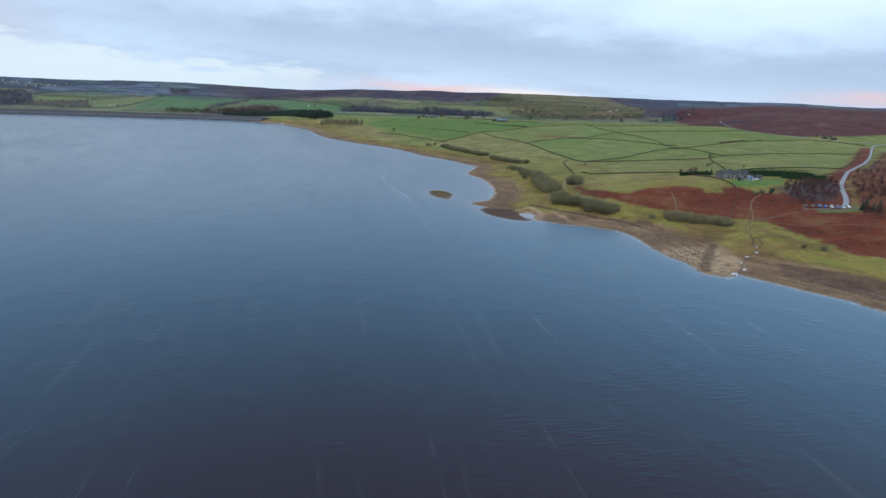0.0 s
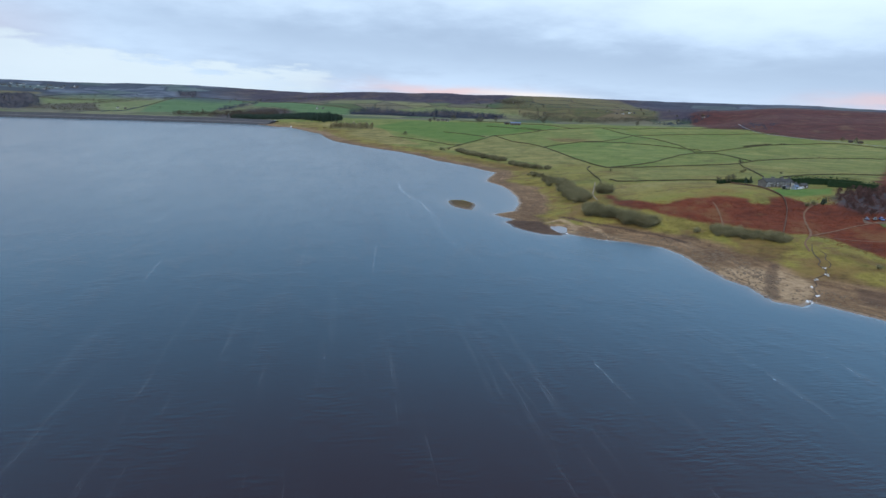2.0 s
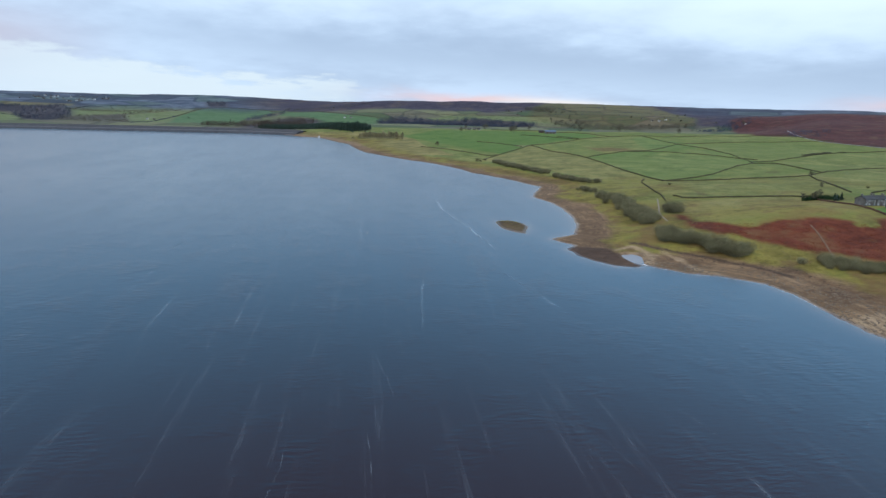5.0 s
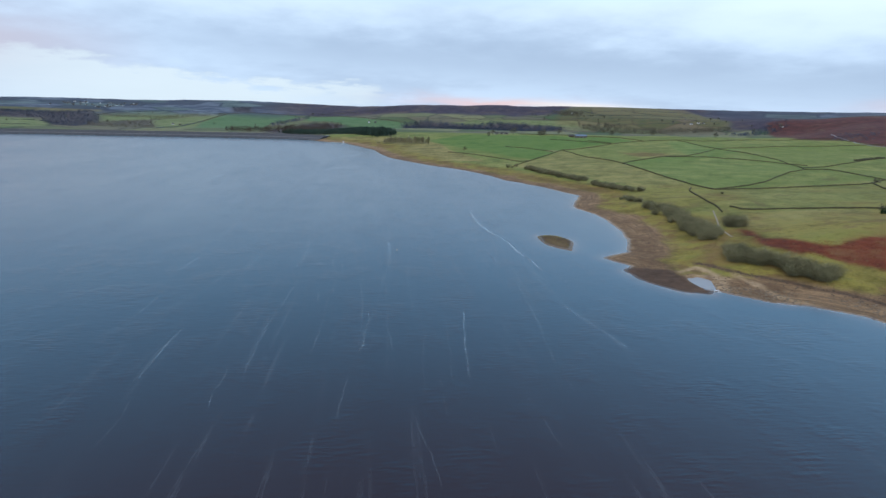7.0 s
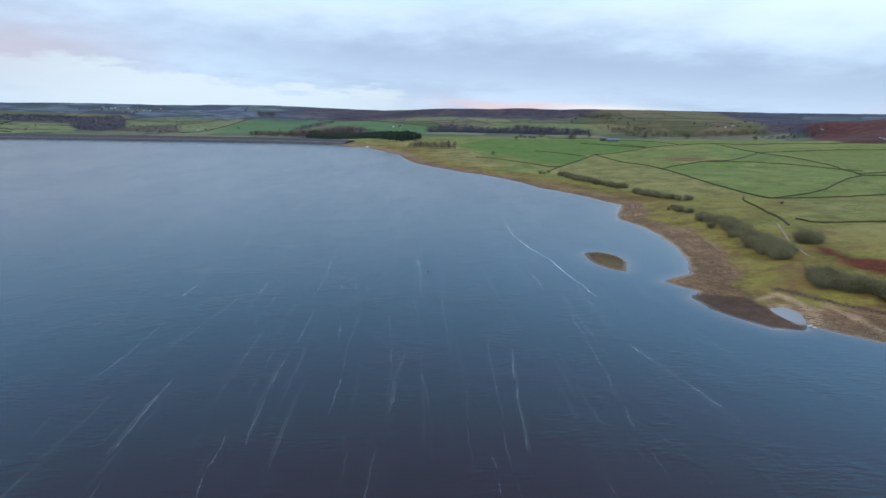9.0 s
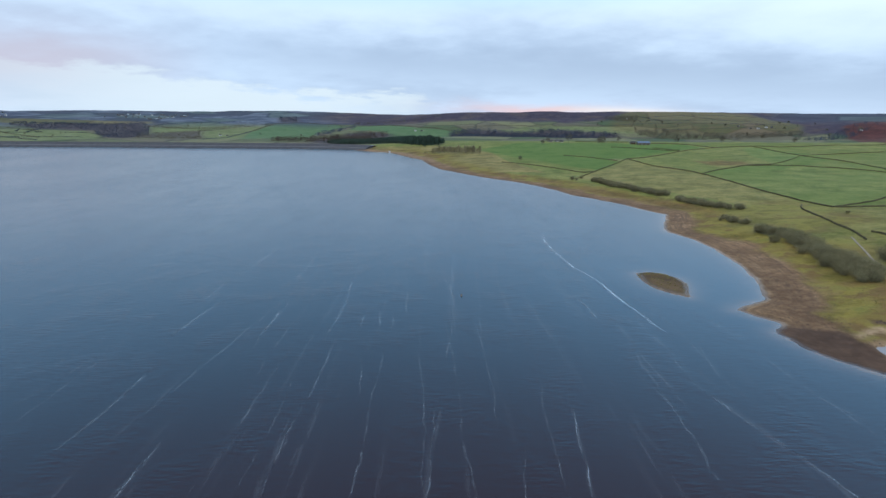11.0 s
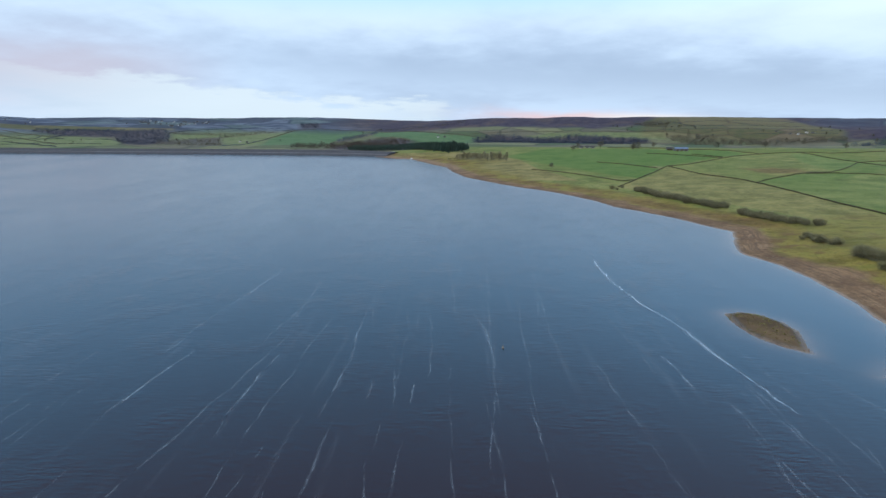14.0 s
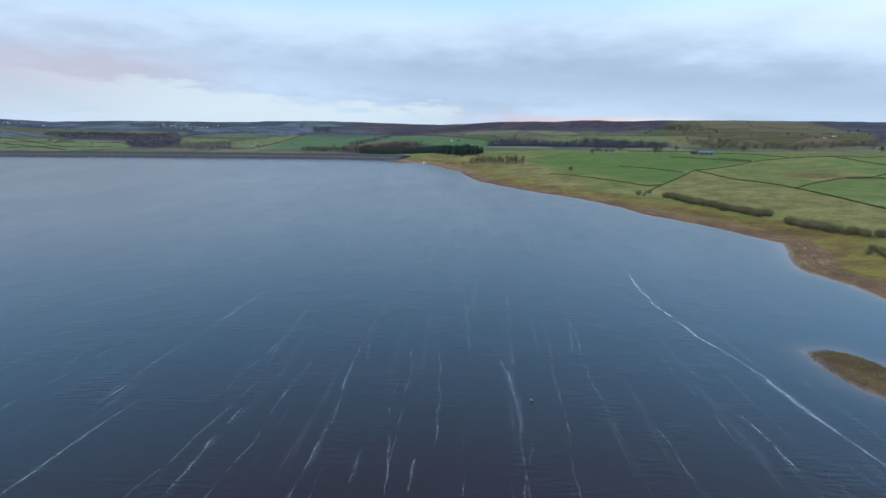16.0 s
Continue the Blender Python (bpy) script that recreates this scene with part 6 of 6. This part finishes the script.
def tussocks(loop, count, size, seed, label, mat=RUSH, low=-1e9, high=1e9):
    """Tufts of rushes and dead grass."""
    r = np.random.default_rng(seed)
    p = on_shore(loop, count, low, high, seed)
    z = height(p[:, 0], p[:, 1])
    k = 9
    base = np.repeat(np.column_stack([p, z]), k, 0)
    base[:, :2] += r.normal(0, 0.35 * size, (len(base), 2))
    way = r.normal(0, 0.6, (len(base), 3)) + np.array([0, 0, 0.45])
    tris = blades(base, way, size * r.uniform(0.6, 1.4, len(base)), size * r.uniform(0.15, 0.35, len(base)), r)
    tagged(new("rushes", tri_mesh("rushes", tris, mat)), label, "rushes", kind="stuff")


tussocks([(40, 430), (110, 400), (150, 345), (200, 300), (215, 330), (150, 400), (110, 445), (80, 560), (70, 640), (50, 560)], 1100, 0.45, 21, "yellow-brown rush tussocks on the rough bank", RUSH, 24, 90)
tussocks([(60, 640), (200, 560), (230, 640), (150, 780), (60, 900), (-40, 960), (-20, 860)], 700, 0.4, 22, "rush tussocks dotted over wet pasture", RUSH, 30, 200)
tussocks([(160, 560), (420, 640), (480, 860), (330, 860), (200, 740)], 700, 0.45, 23, "rush tussocks dotted over walled pasture", RUSH)
tussocks([(-14, 475), (-2, 480), (5, 465), (3, 446), (-10, 455)], 260, 0.45, 24, "short olive grass tufts on the islet", RUSH)
BRACKEN_FROND = leaf_material("dead_bracken_fronds", (0.090, 0.025, 0.011), (0.165, 0.052, 0.024))
tussocks([(110, 445), (150, 436), (200, 428), (262, 455), (330, 520), (262, 392), (240, 374), (290, 295), (228, 284), (206, 300), (188, 354), (148, 388), (112, 428)], 5200, 0.45, 25, "rust-red dead bracken covering the bank", BRACKEN_FROND)

# ---- wind-drawn foam on the water ----
# start, end and sideways bow of each streak
LONG_STREAKS = [
    (-59, 572, -35, 464, -5.2), (-35, 464, -14, 396, -0.2), (-209, 513, -200, 442, 1.7), (-200, 442, -192, 395, -0.4), (-186, 412, -181, 355, 0), (-152, 516, -146, 451, -2.6),
    (-146, 451, -130, 370, 1.8), (-135, 384, -130, 340, 0), (-158, 407, -148, 355, -0.9), (-127, 430, -113, 380, -0.2), (-122, 457, -109, 396, 1.1), (-105, 456, -94, 418, 2),
    (-89, 408, -85, 352, -1), (-83, 496, -70, 410, -2), (-56, 479, -48, 447, 0), (-46, 436, -35, 398, 1.6)]
MID_STREAKS = [
    (-124, 394, -122, 382, 0), (-111, 393, -109, 382, 0), (-270, 533, -262, 492, 1.3), (-27, 412, -22, 390, 0), (-48, 688, -34, 591, 0.1), (-288, 474, -288, 454, 0),
    (-128, 524, -110, 446, -0.1), (-225, 436, -220, 410, 1), (-225, 367, -222, 345, 0), (-205, 367, -199, 325, 0.3), (-187, 341, -181, 318, 0), (-115, 372, -105, 328, -0.8),
    (-35, 377, -24, 341, -0.9), (-29, 369, -21, 350, -0.2), (-6, 389, 0, 340, -2.6), (-5, 427, 14, 384, 0.7), (-160, 470, -137, 329, -0.6), (-118, 315, -107, 268, -0.5)]
NEAR_STREAKS = [
    (-84, 325, -78, 287, 0.3), (-79, 270, -74, 244, 0), (-61, 312, -55, 264, -0.7), (-159, 281, -153, 247, -0.6), (-115, 275, -105, 244, 0.2), (-17, 359, 8, 295, 2.2),
    (12, 360, 45, 292, 1.5), (-20, 297, -7, 269, 2.6), (-199, 372, -190, 303, 1.7), (-142, 299, -133, 256, -0.6), (-128, 250, -124, 228, 0), (-52, 272, -48, 252, 0),
    (-49, 333, -43, 275, -0.5), (-141, 220, -138, 203, 0), (-72, 220, -65, 178, 0.5), (-55, 252, -47, 224, -0.3), (-170, 339, -163, 292, 0.3), (55, 246, 68, 190, 0.5)]
FIRST_STREAKS = [
    (32, 202, 39, 173, -0.1), (27, 228, 33, 212, 0), (5, 212, 11, 196, 0), (45, 202, 52, 180, 0), (-29, 269, -19, 240, 0), (-50, 207, -44, 182, 0), (-108, 196, -103, 172, 0),
    (-94, 132, -89, 104, 0), (108, 216, 120, 165, -1.9), (72, 228, 88, 158, 3), (88, 155, 96, 129, -1), (36, 125, 39, 116, 0), (-27, 190, -22, 157, 0), (6, 190, 16, 140, 1.4), (55, 140, 60, 117, 0)]
BRIGHT = {0, 1, 2, 3, 4, 6, 8, 11, 15, 16, 33, 34, 39, 43, 46, 50, 52, 60, 61}
r5 = np.random.default_rng(31)


def streak(number, x0, y0, x1, y1, bow, mat, width, label, group):
    """A drawn-out line of foam along the wind, a little crooked."""
    away = np.array([-(y1 - y0), x1 - x0]) / math.hypot(x1 - x0, y1 - y0)
    points = [tuple(np.array([x0 + (x1 - x0) * s, y0 + (y1 - y0) * s]) + away * (4 * bow * s * (1 - s) + (0 < s < 1) * r5.normal(0, 0.25))) for s in (0, 0.25, 0.5, 0.75, 1)]
    # broader, older foam lies further out
    width = width * float(np.interp(0.5 * (y0 + y1), [150, 300, 420, 650], [0.7, 0.95, 1.5, 2.5]))
    foam_ribbon("foam_streak", points, width, mat, number, label, group)
    return points


for k, row in enumerate(LONG_STREAKS + MID_STREAKS + NEAR_STREAKS + FIRST_STREAKS):
    points = streak(200 + k, *row, BOLD if k < 2 else CLEAR if k in BRIGHT else FAINT, 1.15 if k < 2 else 0.5, "thin white line of foam drawn out by wind", "wind streaks on the reservoir")
    if k in BRIGHT:
        foam_ribbon("foam_veil", points, 2.0, VEIL, 500 + k, "thin veil of foam round a wind streak", "veils of foam on the reservoir", 0.03)
# long fainter lines that follow the wind between them
for k in range(190):
    far = 230 + 560 * r5.uniform()
    x, y = r5.uniform(-0.8, 0.42) * far - 40, far + 20
    if shore_distance(np.array([x]), np.array([y]))[0] > -25 or shore_distance(np.array([x - 14]), np.array([y + 70]))[0] > -15 or np.hypot(x + 3, y - 452) < 55:
        continue
    long_, turn = r5.uniform(50, 160), radians(9.5 + r5.normal(0, 2.5))
    streak(300 + k, x - math.sin(turn) * long_, y + math.cos(turn) * long_, x, y, r5.normal(0, 1.0), DIM, r5.uniform(0.4, 0.8), "faint line of foam drawn out by wind", "faint wind streaks on the reservoir")
